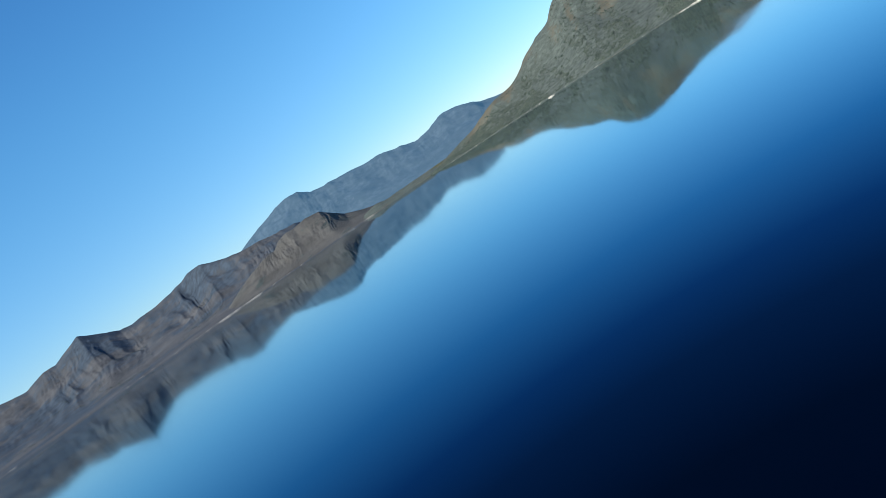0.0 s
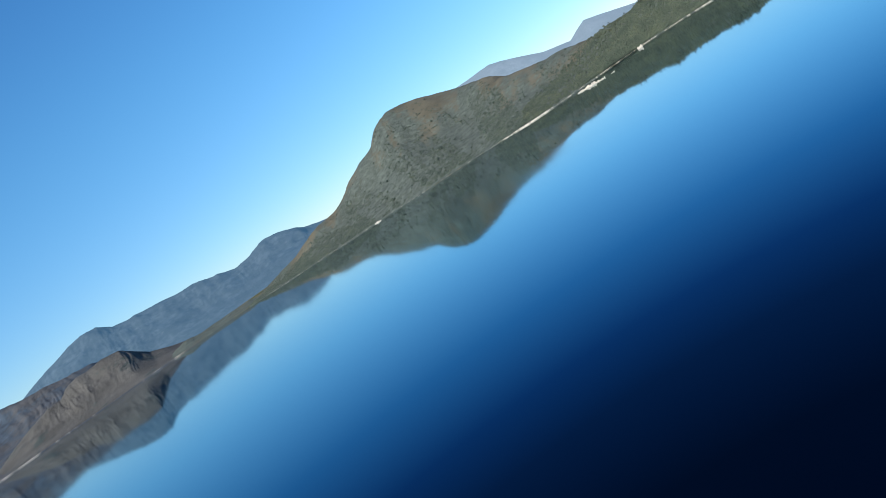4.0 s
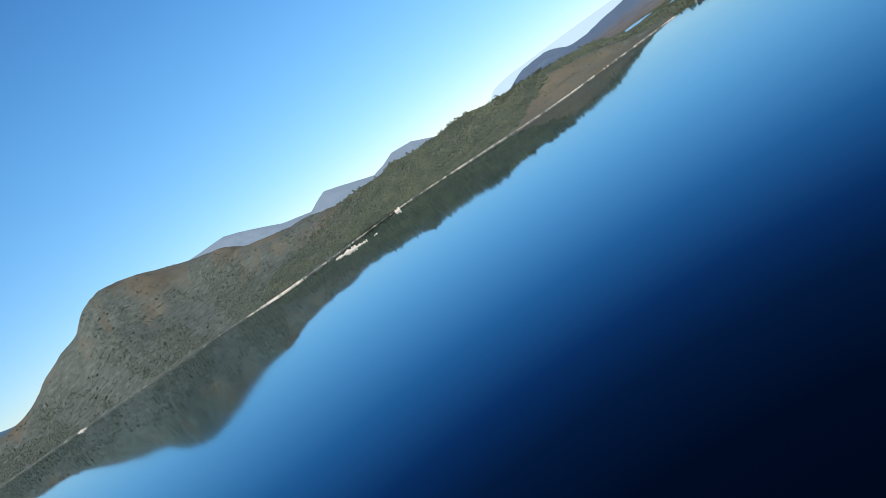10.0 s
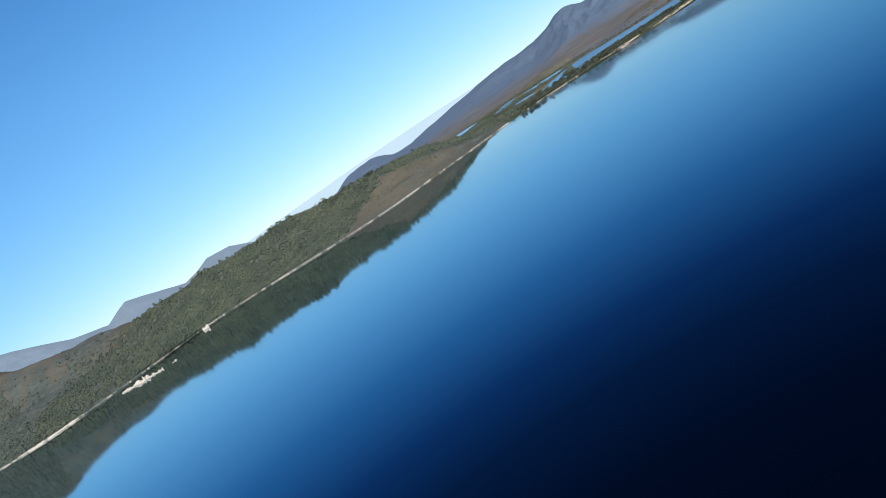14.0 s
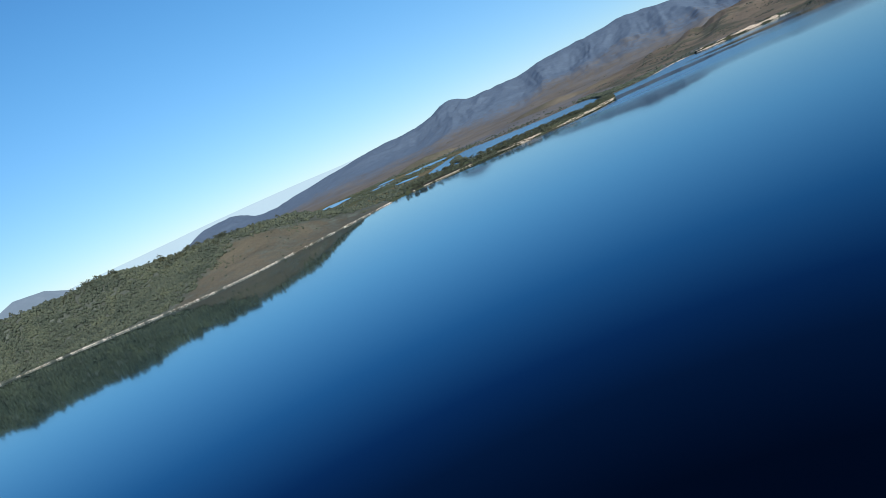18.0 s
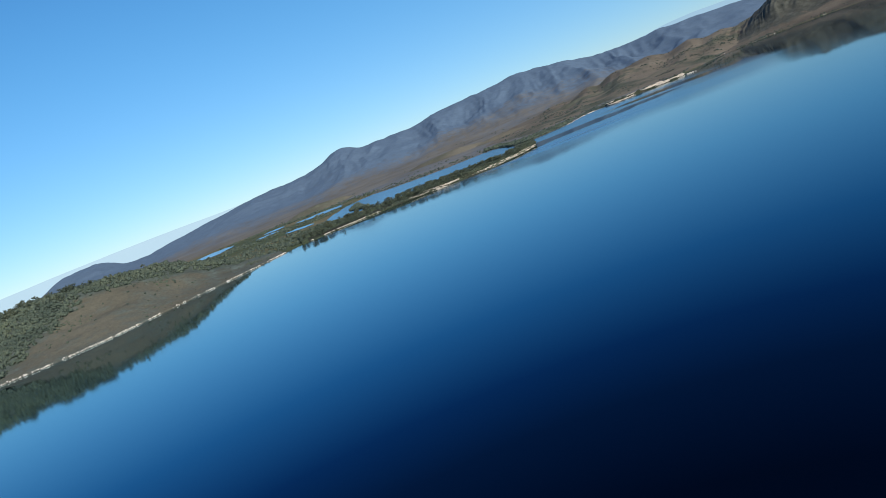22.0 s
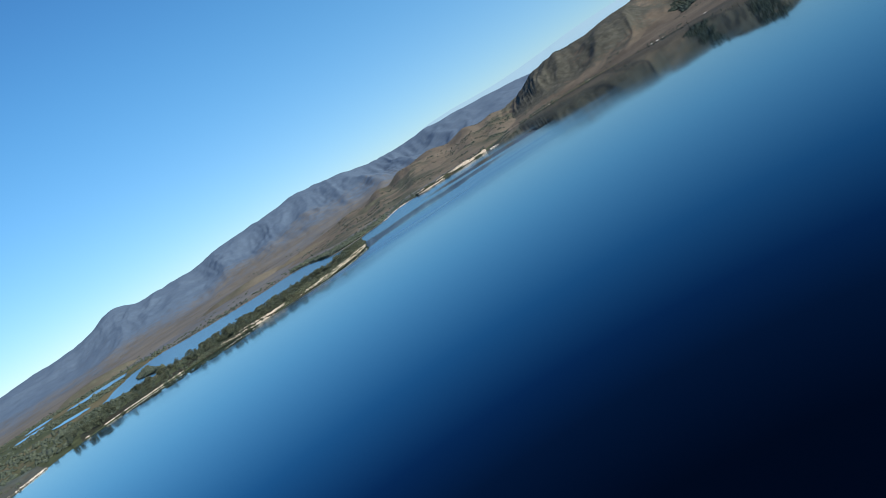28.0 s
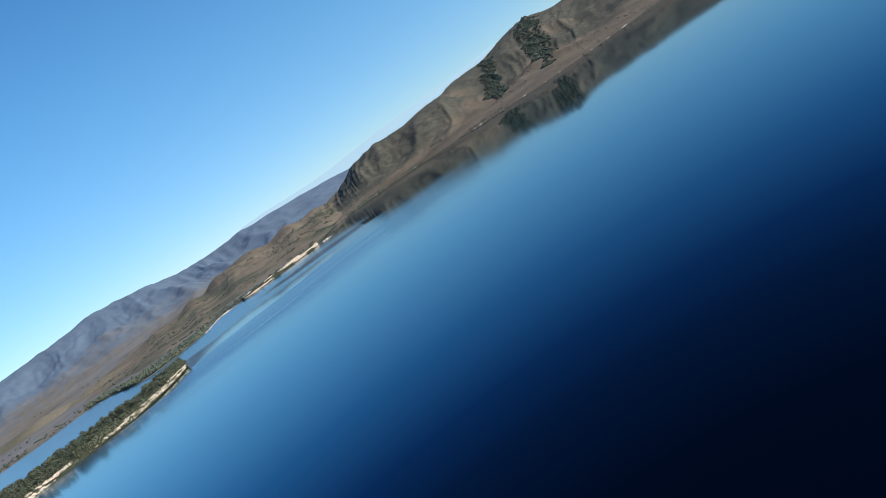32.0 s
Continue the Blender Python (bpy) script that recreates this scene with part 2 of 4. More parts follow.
# these four ranges emit a blue tint that imitates haze
BLUE = heath("hazed_distant_range", (0.085, 0.098, 0.112), (0.066, 0.078, 0.086), (0.17, 0.17, 0.18), 0.66, (0.115, 0.170, 0.245), 0.02)
WESTERN = heath("hazed_western_range", (0.055, 0.070, 0.082), (0.038, 0.050, 0.056), (0.14, 0.145, 0.15), 0.64, (0.026, 0.066, 0.122), 0.02)
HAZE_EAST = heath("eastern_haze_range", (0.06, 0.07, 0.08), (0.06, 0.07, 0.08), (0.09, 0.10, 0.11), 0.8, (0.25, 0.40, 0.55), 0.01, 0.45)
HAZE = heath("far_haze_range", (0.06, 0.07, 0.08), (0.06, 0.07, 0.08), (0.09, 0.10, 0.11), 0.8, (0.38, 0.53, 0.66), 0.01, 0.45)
LOW = heath("marsh_ground", (0.16, 0.135, 0.075), (0.085, 0.10, 0.05), (0.2, 0.18, 0.13), 0.75)
SAND = pale_stone("pale_sand_bank", (0.53, 0.45, 0.375), (0.24, 0.19, 0.14), 0.45)
ROCK = pale_stone("pale_shore_rock", (0.60, 0.54, 0.46), (0.16, 0.13, 0.11), 0.6)
LEAF = foliage("scrub_leaves", (0.056, 0.074, 0.056), (0.094, 0.112, 0.080))
LEAF_FAR = foliage("hill_scrub_leaves", (0.046, 0.064, 0.054), (0.092, 0.112, 0.090))
LEAF_TREE = foliage("tree_leaves", (0.034, 0.046, 0.032), (0.115, 0.125, 0.078))
LEAF_DARK = foliage("forest_leaves", (0.022, 0.036, 0.032), (0.048, 0.066, 0.052))
BARK = pale_stone("grey_bark", (0.22, 0.19, 0.16), (0.08, 0.06, 0.05), 2.0)


# ---- number helpers ----
def lattice(ix, iy, seed):
    h = (ix * 374761393 + iy * 668265263 + seed * 1274126177) & 0xFFFFFFFF
    h = ((h ^ (h >> 13)) * 1274126177) & 0xFFFFFFFF
    return ((h ^ (h >> 16)) & 0xFFFF) / 65535.0


def value_noise(x, y, seed):
    ix, iy = np.floor(x).astype(np.int64), np.floor(y).astype(np.int64)
    fx, fy = x - ix, y - iy
    fx, fy = fx * fx * (3 - 2 * fx), fy * fy * (3 - 2 * fy)
    a, b = lattice(ix, iy, seed), lattice(ix + 1, iy, seed)
    c, d = lattice(ix, iy + 1, seed), lattice(ix + 1, iy + 1, seed)
    return (a * (1 - fx) + b * fx) * (1 - fy) + (c * (1 - fx) + d * fx) * fy


def rough_noise(x, y, size, octaves=5, seed=1, ridged=False):
    """Fractal noise of about -1 to 1 over metres, with its largest swells of that size."""
    out, amp, total = 0.0, 1.0, 0.0
    for k in range(octaves):
        v = value_noise(x / size + 17.3 * k, y / size - 9.1 * k, seed + k) * 2 - 1
        out, total = out + amp * ((1 - 2 * np.abs(v)) if ridged else v), total + amp
        amp, size = amp * 0.5, size / 2.03
    return out / total


def smooth_rows(ctrl, s):
    """Catmull-Rom through control rows (k, ...) at s in 0..1."""
    ctrl = np.asarray(ctrl, float)
    k = len(ctrl) - 1
    f = np.clip(s, 0, 1) * k
    i = np.minimum(f.astype(int), k - 1)
    t = (f - i).reshape((-1,) + (1,) * (ctrl.ndim - 1))
    p0, p1, p2, p3 = ctrl[np.maximum(i - 1, 0)], ctrl[i], ctrl[i + 1], ctrl[np.minimum(i + 2, k)]
    return 0.5 * (2 * p1 + (p2 - p0) * t + (2 * p0 - 5 * p1 + 4 * p2 - p3) * t * t + (3 * p1 - p0 - 3 * p2 + p3) * t ** 3)


def mesh_from(name, verts, faces, mats, cover=None, smooth=True):
    me = bpy.data.meshes.new(name)
    me.from_pydata(verts.tolist() if hasattr(verts, "tolist") else verts, [], faces.tolist() if hasattr(faces, "tolist") else faces)
    for mt in (mats if isinstance(mats, (list, tuple)) else [mats]):
        me.materials.append(mt)
    if cover is not None:
        me.attributes.new("cover", "FLOAT", "POINT").data.foreach_set("value", np.asarray(cover, np.float32).ravel())
    if smooth:
        me.polygons.foreach_set("use_smooth", np.ones(len(me.polygons), bool))
    me.update()
    return me


def grid_faces(nu, nv):
    i = (np.arange(nu - 1)[:, None] * nv + np.arange(nv - 1)[None, :]).ravel()
    return np.stack([i, i + nv, i + nv + 1, i + 1], 1)


class Slope:
    """A piece of land spanned by rows of stations, from the water's edge over its crest and down behind."""

    def __init__(self, rows, rough=0.0, gully=0.0, size=120.0, seed=1, cover=None, wobble=0.0, spur=0.0, spur_size=150.0, full=18.0, sharp=False, crest=None):
        self.full, self.sharp, self.crest = full, sharp, crest
        self.spur, self.spur_size = spur, spur_size
        self.ctrl, self.rough, self.gully, self.size, self.seed, self.cover_rule, self.wobble = np.array(rows, float), rough, gully, size, seed, cover, wobble

    def place(self, u, v):
        """World points for arrays u along the shore and v inland, both 0..1."""
        if self.sharp:
            at = np.clip(u, 0, 1) * (len(self.ctrl) - 1)
            lo = np.minimum(at.astype(int), len(self.ctrl) - 2)
            part_way = (at - lo)[:, None, None]
            rows = self.ctrl[lo] * (1 - part_way) + self.ctrl[lo + 1] * part_way
        else:
            rows = smooth_rows(self.ctrl, u)
        k = self.ctrl.shape[1] - 1
        f = np.clip(v, 0, 1) * k
        i = np.minimum(f.astype(int), k - 1)
        t = (f - i)[:, None]
        n = np.arange(len(u))
        p0, p1, p2, p3 = rows[n, np.maximum(i - 1, 0)], rows[n, i], rows[n, i + 1], rows[n, np.minimum(i + 2, k)]
        tan1, tan2 = (p2 - p0) * 0.42, (p3 - p1) * 0.42
        p = p1 * (2 * t ** 3 - 3 * t ** 2 + 1) + tan1 * (t ** 3 - 2 * t ** 2 + t) + p2 * (3 * t ** 2 - 2 * t ** 3) + tan2 * (t ** 3 - t ** 2)
        fade = np.clip(p[:, 2] / self.full, 0, 1)
        if self.crest:
            fade = fade * np.clip(np.abs(v - self.crest) * 7, 0.38, 1)
        x, y = p[:, 0].copy(), p[:, 1].copy()
        if self.wobble:
            edge = np.exp(-(v * 6) ** 2)
            p[:, 0] += edge * self.wobble * rough_noise(x, y, 60, 4, self.seed + 41)
            p[:, 1] += edge * self.wobble * rough_noise(x, y, 60, 4, self.seed + 57)
        p[:, 2] += fade * (self.rough * rough_noise(x, y, self.size, 6, self.seed) + self.gully * rough_noise(x, y, self.size * 1.7, 5, self.seed + 9, True))
        if self.spur:
            mid = self.ctrl[:, self.ctrl.shape[1] // 2]
            along = u * np.sum(np.hypot(*np.diff(mid[:, :2], axis=0).T)) + 0.5 * self.spur_size * rough_noise(x, y, self.spur_size * 2, 3, self.seed + 77)
            p[:, 2] += fade * self.spur * np.clip(p[:, 2] / 90, 0.15, 1.0) * rough_noise(along, v * self.spur_size * 2.2, self.spur_size, 5, self.seed + 66, True)
        return p

    def cover(self, u, v, p):
        c = self.cover_rule(u, v, p) if self.cover_rule else np.full(len(u), 0.4)
        return np.clip(c, 0, 1)

    def build(self, name, nu, nv, mat, label, category, span=(0.0, 1.0)):
        u, v = np.linspace(0, 1, nu), np.linspace(*span, nv)
        uu, vv = (a.ravel() for a in np.meshgrid(u, v, indexing="ij"))
        p = self.place(uu, vv)
        ob = new(name, mesh_from(name, p, grid_faces(nu, nv), mat, self.cover(uu, vv, p)))
        return tagged(ob, label, category, kind="structure")


def swell(x, a, b, soft):
    """1 between a and b, easing to 0 over soft on either side."""
    return np.clip((x - a) / soft + 0.5, 0, 1) * np.clip((b - x) / soft + 0.5, 0, 1)


# ---- ground, lake ----
NORTH_SHORE = [(122, 2628), (250, 2399), (330, 2311), (420, 2162), (480, 2084), (540, 2014), (575, 1925), (611, 1865), (652, 1805), (693, 1745),
               (734, 1686), (760, 1577), (775, 1518), (805, 1488), (886, 1454), (936, 1444), (981, 1439), (1036, 1423), (1066, 1378), (1080, 1310),
               (1085, 1250), (1088, 1188), (1092, 1128), (1102, 1078), (1138, 1028), (1199, 998), (1309, 946), (1405, 911)]
SPIT_FRONT = [(1435, 896), (1465, 862), (1489, 823), (1500, 782), (1499, 736), (1495, 696), (1500, 654), (1513, 616), (1555, 582), (1608, 556), (1637, 549)]
SPIT_BACK = [(1714, 994), (1704, 924), (1684, 854), (1712, 800), (1714, 752), (1708, 700), (1702, 657), (1694, 622), (1682, 595), (1668, 574), (1657, 563)]


def polar(origin, bearing, reach, z=None):
    """A place at a bearing in degrees and a distance from the origin."""
    a = radians(bearing)
    at = (origin[0] + reach * math.sin(a), origin[1] + reach * math.cos(a))
    return at if z is None else (*at, z)


# the eastern gullied hill: bearing, distance of its shore and crest, and the crest's rise in degrees, from the last point of the flight
LAST = (878, 630, 52.6)
EAST_HILL = [(110.0, 1730, 2500, -1.30), (111.5, 1800, 2520, -0.55), (112.6, 1850, 2520, 0.0), (113.6, 1880, 2500, 0.45), (114.4, 1910, 2470, 0.85), (115.3, 1930, 2440, 1.32), (116.9, 1950, 2440, 1.61), (119.6, 1950, 2420, 1.62),
             (123.0, 1850, 2480, 1.74), (125.3, 1800, 2750, 1.99), (128.7, 1740, 3150, 2.27), (131.2, 1700, 3450, 2.86), (132.8, 1710, 3600, 2.98), (134.6, 1730, 3650, 2.52), (136.0, 1750, 3650, 2.47),
             (139.0, 1850, 3650, 2.40), (142.0, 1950, 3600, 2.30), (146.0, 2000, 3500, 2.20), (150.0, 2000, 3200, 2.00)]
EAST_SHORE = [(2230, 625), (1990, 568), (1965, 515), (2035, 448), (2172, 377), (2158, 317), (2187, 225), (2216, 154), (2380, 70)] + [polar(LAST, b, d) for b, d, _, _ in EAST_HILL]
WEST_SHORE = [(-2290, 2325), (-1888, 2567), (-1736, 2713), (-1414, 2827), (-1118, 2796), (-802, 2838), (-595, 2858), (-346, 2836), (-156, 2759), (62, 2664)]
LAKE = (WEST_SHORE + NORTH_SHORE + SPIT_FRONT + [(1662, 561)] + SPIT_BACK[5:2:-1] + [(1735, 900), (1830, 975), (2000, 1000), (2200, 1010), (2330, 985), (2335, 935), (2255, 840), (2215, 735)]
        + EAST_SHORE + [(1624, -1439), (1218, -3025), (16, -4220), (-2986, -3616), (-4188, -1215), (-3390, 1184)])


def lake_depth(x, y):
    """Signed metres from the lake's edge: positive on land."""
    poly = np.array(LAKE, float)
    best, inside = np.full(x.shape, 1e9), np.zeros(x.shape, bool)
    for (ax, ay), (bx, by) in zip(poly, np.roll(poly, -1, 0)):
        dx, dy = bx - ax, by - ay
        t = np.clip(((x - ax) * dx + (y - ay) * dy) / (dx * dx + dy * dy), 0, 1)
        best = np.minimum(best, np.hypot(x - ax - t * dx, y - ay - t * dy))
        crosses = ((ay > y) != (by > y)) & (x < (bx - ax) * (y - ay) / (by - ay + 1e-9) + ax)
        inside ^= crosses
    return np.where(inside, -best, best)


def plain_height(x, y):
    d = lake_depth(x, y) + 9 * rough_noise(x, y, 70, 4, 3)
    return np.clip(d * 0.09, -4, 1.0) + np.where(d > 0, 0.5 * rough_noise(x, y, 90, 4, 5) * np.clip(d / 60, 0, 1), 0)


axis_x = np.concatenate([np.linspace(-7500, -2100, 24), np.arange(-2000, 3500, 22.0), np.linspace(3600, 7500, 24)])
axis_y = np.concatenate([np.linspace(-6500, -1100, 24), np.arange(-1000, 3100, 22.0), np.linspace(3200, 7000, 24)])
gx, gy = (a.ravel() for a in np.meshgrid(axis_x, axis_y, indexing="ij"))
gz = plain_height(gx, gy)
cover = 0.45 + 0.5 * rough_noise(gx, gy, 160, 4, 8)
ground = new("ground", mesh_from("ground", np.stack([gx, gy, gz], 1), grid_faces(len(axis_x), len(axis_y)), LOW, np.clip(cover, 0, 1)))
tagged(ground, "low marshy plain of brown heath and green scrub round the lake", "ground", kind="structure")

wx = np.linspace(-7500, 7500, 13)
px, py = (a.ravel() for a in np.meshgrid(wx, wx, indexing="ij"))
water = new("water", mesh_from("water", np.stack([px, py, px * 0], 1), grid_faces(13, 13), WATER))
tagged(water, "calm dark blue lake water mirroring the hills and sky", "water", kind="structure")


def pond(x, y, long, wide, turn, seed):
    """A pool lying in the marsh."""
    a = np.linspace(0, 2 * np.pi, 40, endpoint=False)
    r = 1 + 0.3 * rough_noise(np.cos(a) * 2 + seed * 7, np.sin(a) * 2, 1.0, 3, seed)
    px, py = np.cos(a) * r * long / 2, np.sin(a) * r * wide / 2
    c, s = math.cos(radians(turn)), math.sin(radians(turn))
    verts = np.stack([px * c - py * s, px * s + py * c, np.zeros(40)], 1)
    ob = new("marsh_pool", mesh_from("marsh_pool", verts, [list(range(40))], POOL))
    ob.location = (x, y, 1.9)
    tagged(ob, "still pool of water lying in the green marsh", "pool", "pools in the marsh", "structure")


for k, (x, y, long, wide, turn) in enumerate([(2450, 1500, 130, 320, 112), (2470, 1300, 60, 160, 110), (2340, 1115, 130, 210, 112), (1940, 1055, 120, 46, 36), (2265, 1245, 60, 110, 110)]):
    pond(x, y, long, wide, turn, k + 1)


# ---- hills and mountains ----
def behind(row, far, drop=-6.0):
    """The foot of the back slope, past the crest by the share far of the front slope."""
    (sx, sy, _), (rx, ry, _) = row[0], row[-1]
    return row + [(rx + (rx - sx) * far, ry + (ry - sy) * far, drop)]


MAIN_CREST = [(143, 2736, 4), (327, 2643, 43), (443, 2584, 81), (559, 2615, 100), (685, 2682, 162), (792, 2680, 200), (879, 2716, 260), (973, 2753, 289),
              (1092, 2702, 258), (1182, 2529, 206), (1129, 2227, 162), (1102, 2050, 125), (1130, 1915, 98), (1155, 1776, 82), (1138, 1577, 70), (1148, 1488, 68),
              (1165, 1427, 67), (1195, 1373, 65), (1229, 1315, 67), (1264, 1250, 59), (1292, 1205, 50), (1305, 1181, 58), (1322, 1151, 57), (1342, 1116, 49),
              (1372, 1068, 40), (1398, 1026, 24), (1424, 986, 8), (1450, 936, 2)]


def hill_row(s, r):
    (sx, sy), (rx, ry, rz) = s, r
    at = lambda f, h: (sx + (rx - sx) * f, sy + (ry - sy) * f, h * rz)
    return behind([(sx - (rx - sx) * 0.03, sy - (ry - sy) * 0.03, -2.5), (*at(0.02, 0)[:2], 1.2 + 0.01 * rz), at(0.5, 0.45), (rx, ry, rz)], 0.8)


def hill_cover(u, v, p):
    y = p[:, 1]
    wood = swell(y, 1120, 1640, 60) * 0.95
    crest = swell(v, 0.62, 0.9, 0.05) * swell(y, 900, 1200, 80) * 0.7
    lower = (y > 1600) * np.clip(0.9 - (v - 0.35) * 1.5, 0.2, 0.9)
    runnels = (y > 1500) * swell(v, 0.42, 0.82, 0.1) * 0.5 * np.clip(rough_noise(u * 2900, v * 90, 42, 4, 78) + 0.1, -0.4, 1)
    return np.maximum(np.maximum(wood, crest), np.maximum(lower, 0.30)) + 0.3 * rough_noise(p[:, 0], p[:, 1], 110, 5, 77) - runnels


north = Slope([hill_row(s, r) for s, r in zip(NORTH_SHORE, MAIN_CREST)], 6, 7, 100, 3, hill_cover, 7, 8, 110)
north.build("hill_north", 520, 90, MAIN, "steep scrub-covered hill and low wooded ridge along the lake", "hill")

START = (0, 0, 59.7)
WEST_SKY = [(-50, 2.5), (-44, 2.2), (-38, 2.6), (-34, 2.9), (-32.2, 2.87), (-30.4, 2.54), (-29.0, 2.97), (-28.1, 2.91), (-27.0, 3.40), (-25.9, 3.75), (-24.9, 3.28), (-23.4, 2.47), (-22.5, 2.38), (-20.5, 2.54),
            (-19.0, 2.70), (-18.1, 2.87), (-17.3, 3.19), (-16.2, 3.19), (-14.3, 2.52), (-13.0, 2.25), (-12.0, 2.2), (-11.0, 2.05), (-10.0, 1.95), (-8.5, 1.75), (-7.0, 1.1), (-5.0, 0.1), (-3.5, -0.6)]
shore_turn = [math.degrees(math.atan2(x, y)) for x, y in WEST_SHORE]
shore_reach = [math.hypot(x, y) for x, y in WEST_SHORE]


def west_rows(sky, reach, lift):
    """Slopes seen across the lake from the start: rows from the shore to a crest at the given distance and bearings."""
    rows = []
    for bearing, rise in sky:
        ds = float(np.interp(bearing, shore_turn, shore_reach))
        dr = reach(bearing) if callable(reach) else reach
        top = START[2] + dr * math.tan(radians(rise))
        step = [polar(START, bearing, ds - 30, -2.5), polar(START, bearing, ds + 15, 1.8)]
        step += [polar(START, bearing, ds + (dr - ds) * f, max(h * top, 2.0)) for f, h in lift]
        rows.append(step + [polar(START, bearing, dr, top), polar(START, bearing, dr * 1.12, -6)])
    return rows


west = Slope(west_rows(WEST_SKY, lambda b: float(np.interp(b, (-18, -14), (4880, 4250))) / math.cos(radians(b)), ((0.25, 0.09), (0.6, 0.36), (0.82, 0.68))), 12, 15, 260, 21,
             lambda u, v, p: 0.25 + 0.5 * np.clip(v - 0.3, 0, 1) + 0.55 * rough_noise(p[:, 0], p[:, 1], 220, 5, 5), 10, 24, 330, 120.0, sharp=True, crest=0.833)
west.build("mountain_west", 420, 130, LEFT, "long hazed violet-brown mountain rising from the far shore with shaded gullies", "mountain")
NEAR_SKY = [(-18.0, -1.05), (-16.5, -0.7), (-15.0, -0.1), (-13.3, 0.55), (-11.9, 0.86), (-11.1, 0.84), (-10.4, 1.31), (-9.5, 1.53), (-8.8, 1.44), (-7.6, 1.55), (-6.4, 1.42), (-5.9, 1.00), (-4.8, 0.12), (-3.5, -0.36), (-2.4, -0.66), (-1.6, -0.95)]
near_hill = Slope(west_rows(NEAR_SKY, 3420, ((0.3, 0.22), (0.65, 0.62))), 5, 7, 90, 25, lambda u, v, p: 0.2 + 0.5 * rough_noise(p[:, 0], p[:, 1], 90, 5, 15), 8, 12, 90, 60.0, sharp=True, crest=0.8)
near_hill.build("hill_west", 260, 80, MOOR, "brown rocky hill standing at the far shore", "hill")


def range_rows(crest, eye_xy, near=0.85, foot=0.0):
    rows = []
    for x, y, z in crest:
        ex, ey = eye_xy
        at = lambda f, h: (ex + (x - ex) * f, ey + (y - ey) * f, h)
        rows.append([at(near, -3), at((near + 1) / 2, z * 0.5 + foot), (x, y, z), at(1.06, -5)])
    return rows


BLUE_SKY = [(-16, 1.5), (-14, 1.9), (-13.0, 2.25), (-12.0, 2.56), (-11.2, 2.88), (-10.5, 3.11), (-9.0, 3.45), (-8.0, 3.62), (-6.9, 3.66), (-6.0, 3.04), (-4.9, 2.77), (-3.5, 2.75), (-1.0, 2.46), (0.1, 2.38), (1.5, 2.01),
            (3.1, 1.59), (3.7, 1.66), (4.6, 1.74), (5.7, 2.08), (7.0, 1.98), (8.7, 1.48), (9.2, 1.2), (11, 0.8), (14, 0.5)]
BLUE_CREST = [polar(START, b, 4920, START[2] + 4920 * math.tan(radians(e))) for b, e in BLUE_SKY]
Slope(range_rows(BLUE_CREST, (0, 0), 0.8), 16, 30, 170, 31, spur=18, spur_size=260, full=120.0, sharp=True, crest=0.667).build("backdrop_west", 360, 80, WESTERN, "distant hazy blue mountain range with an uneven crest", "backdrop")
MESA_SKY = [(18.6, 2.60), (22.1, 2.70), (24.6, 3.45), (25.7, 3.50), (28.9, 3.52), (29.8, 3.24), (33.1, 1.84), (35.4, 1.29), (36.6, 1.81), (37.1, 2.00), (38.4, 1.64), (41.1, 0.75), (42.1, 0.98), (43.2, 1.43), (45.0, 1.30), (46.4, 0.65), (47.8, 0.05), (49.8, 0.20), (52.8, -0.20), (56.8, -0.50)]
MESA_CREST = [polar((96, 329), b, 2950, 61 + 2950 * math.tan(radians(e))) for b, e in MESA_SKY]
Slope(range_rows(MESA_CREST, (96, 329), 0.86), 4, 6, 90, 33, full=60.0, sharp=True, crest=0.667).build("backdrop_hills", 260, 50, BLUE, "distant hazy grey-blue flat-topped hills behind the wooded ridge", "backdrop")
PALE_CREST = [(450 + 4840 * math.sin(radians(b)), 480 + 4840 * math.cos(radians(b)), h) for b, h in ((35, 118), (39, 124), (43, 132), (47, 140), (51, 150), (55, 160), (59, 165), (63, 164), (67, 160), (71, 164), (75, 150))]
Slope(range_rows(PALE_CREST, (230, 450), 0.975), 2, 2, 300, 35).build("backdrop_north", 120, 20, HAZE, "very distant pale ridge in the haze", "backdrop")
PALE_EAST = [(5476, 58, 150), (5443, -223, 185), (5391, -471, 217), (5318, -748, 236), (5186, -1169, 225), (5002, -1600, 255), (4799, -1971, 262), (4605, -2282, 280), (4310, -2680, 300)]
Slope(range_rows(PALE_EAST, (790, 640), 0.94), 4, 4, 300, 37).build("backdrop_east", 120, 20, HAZE_EAST, "very distant pale hazy ridge behind the moor", "backdrop")

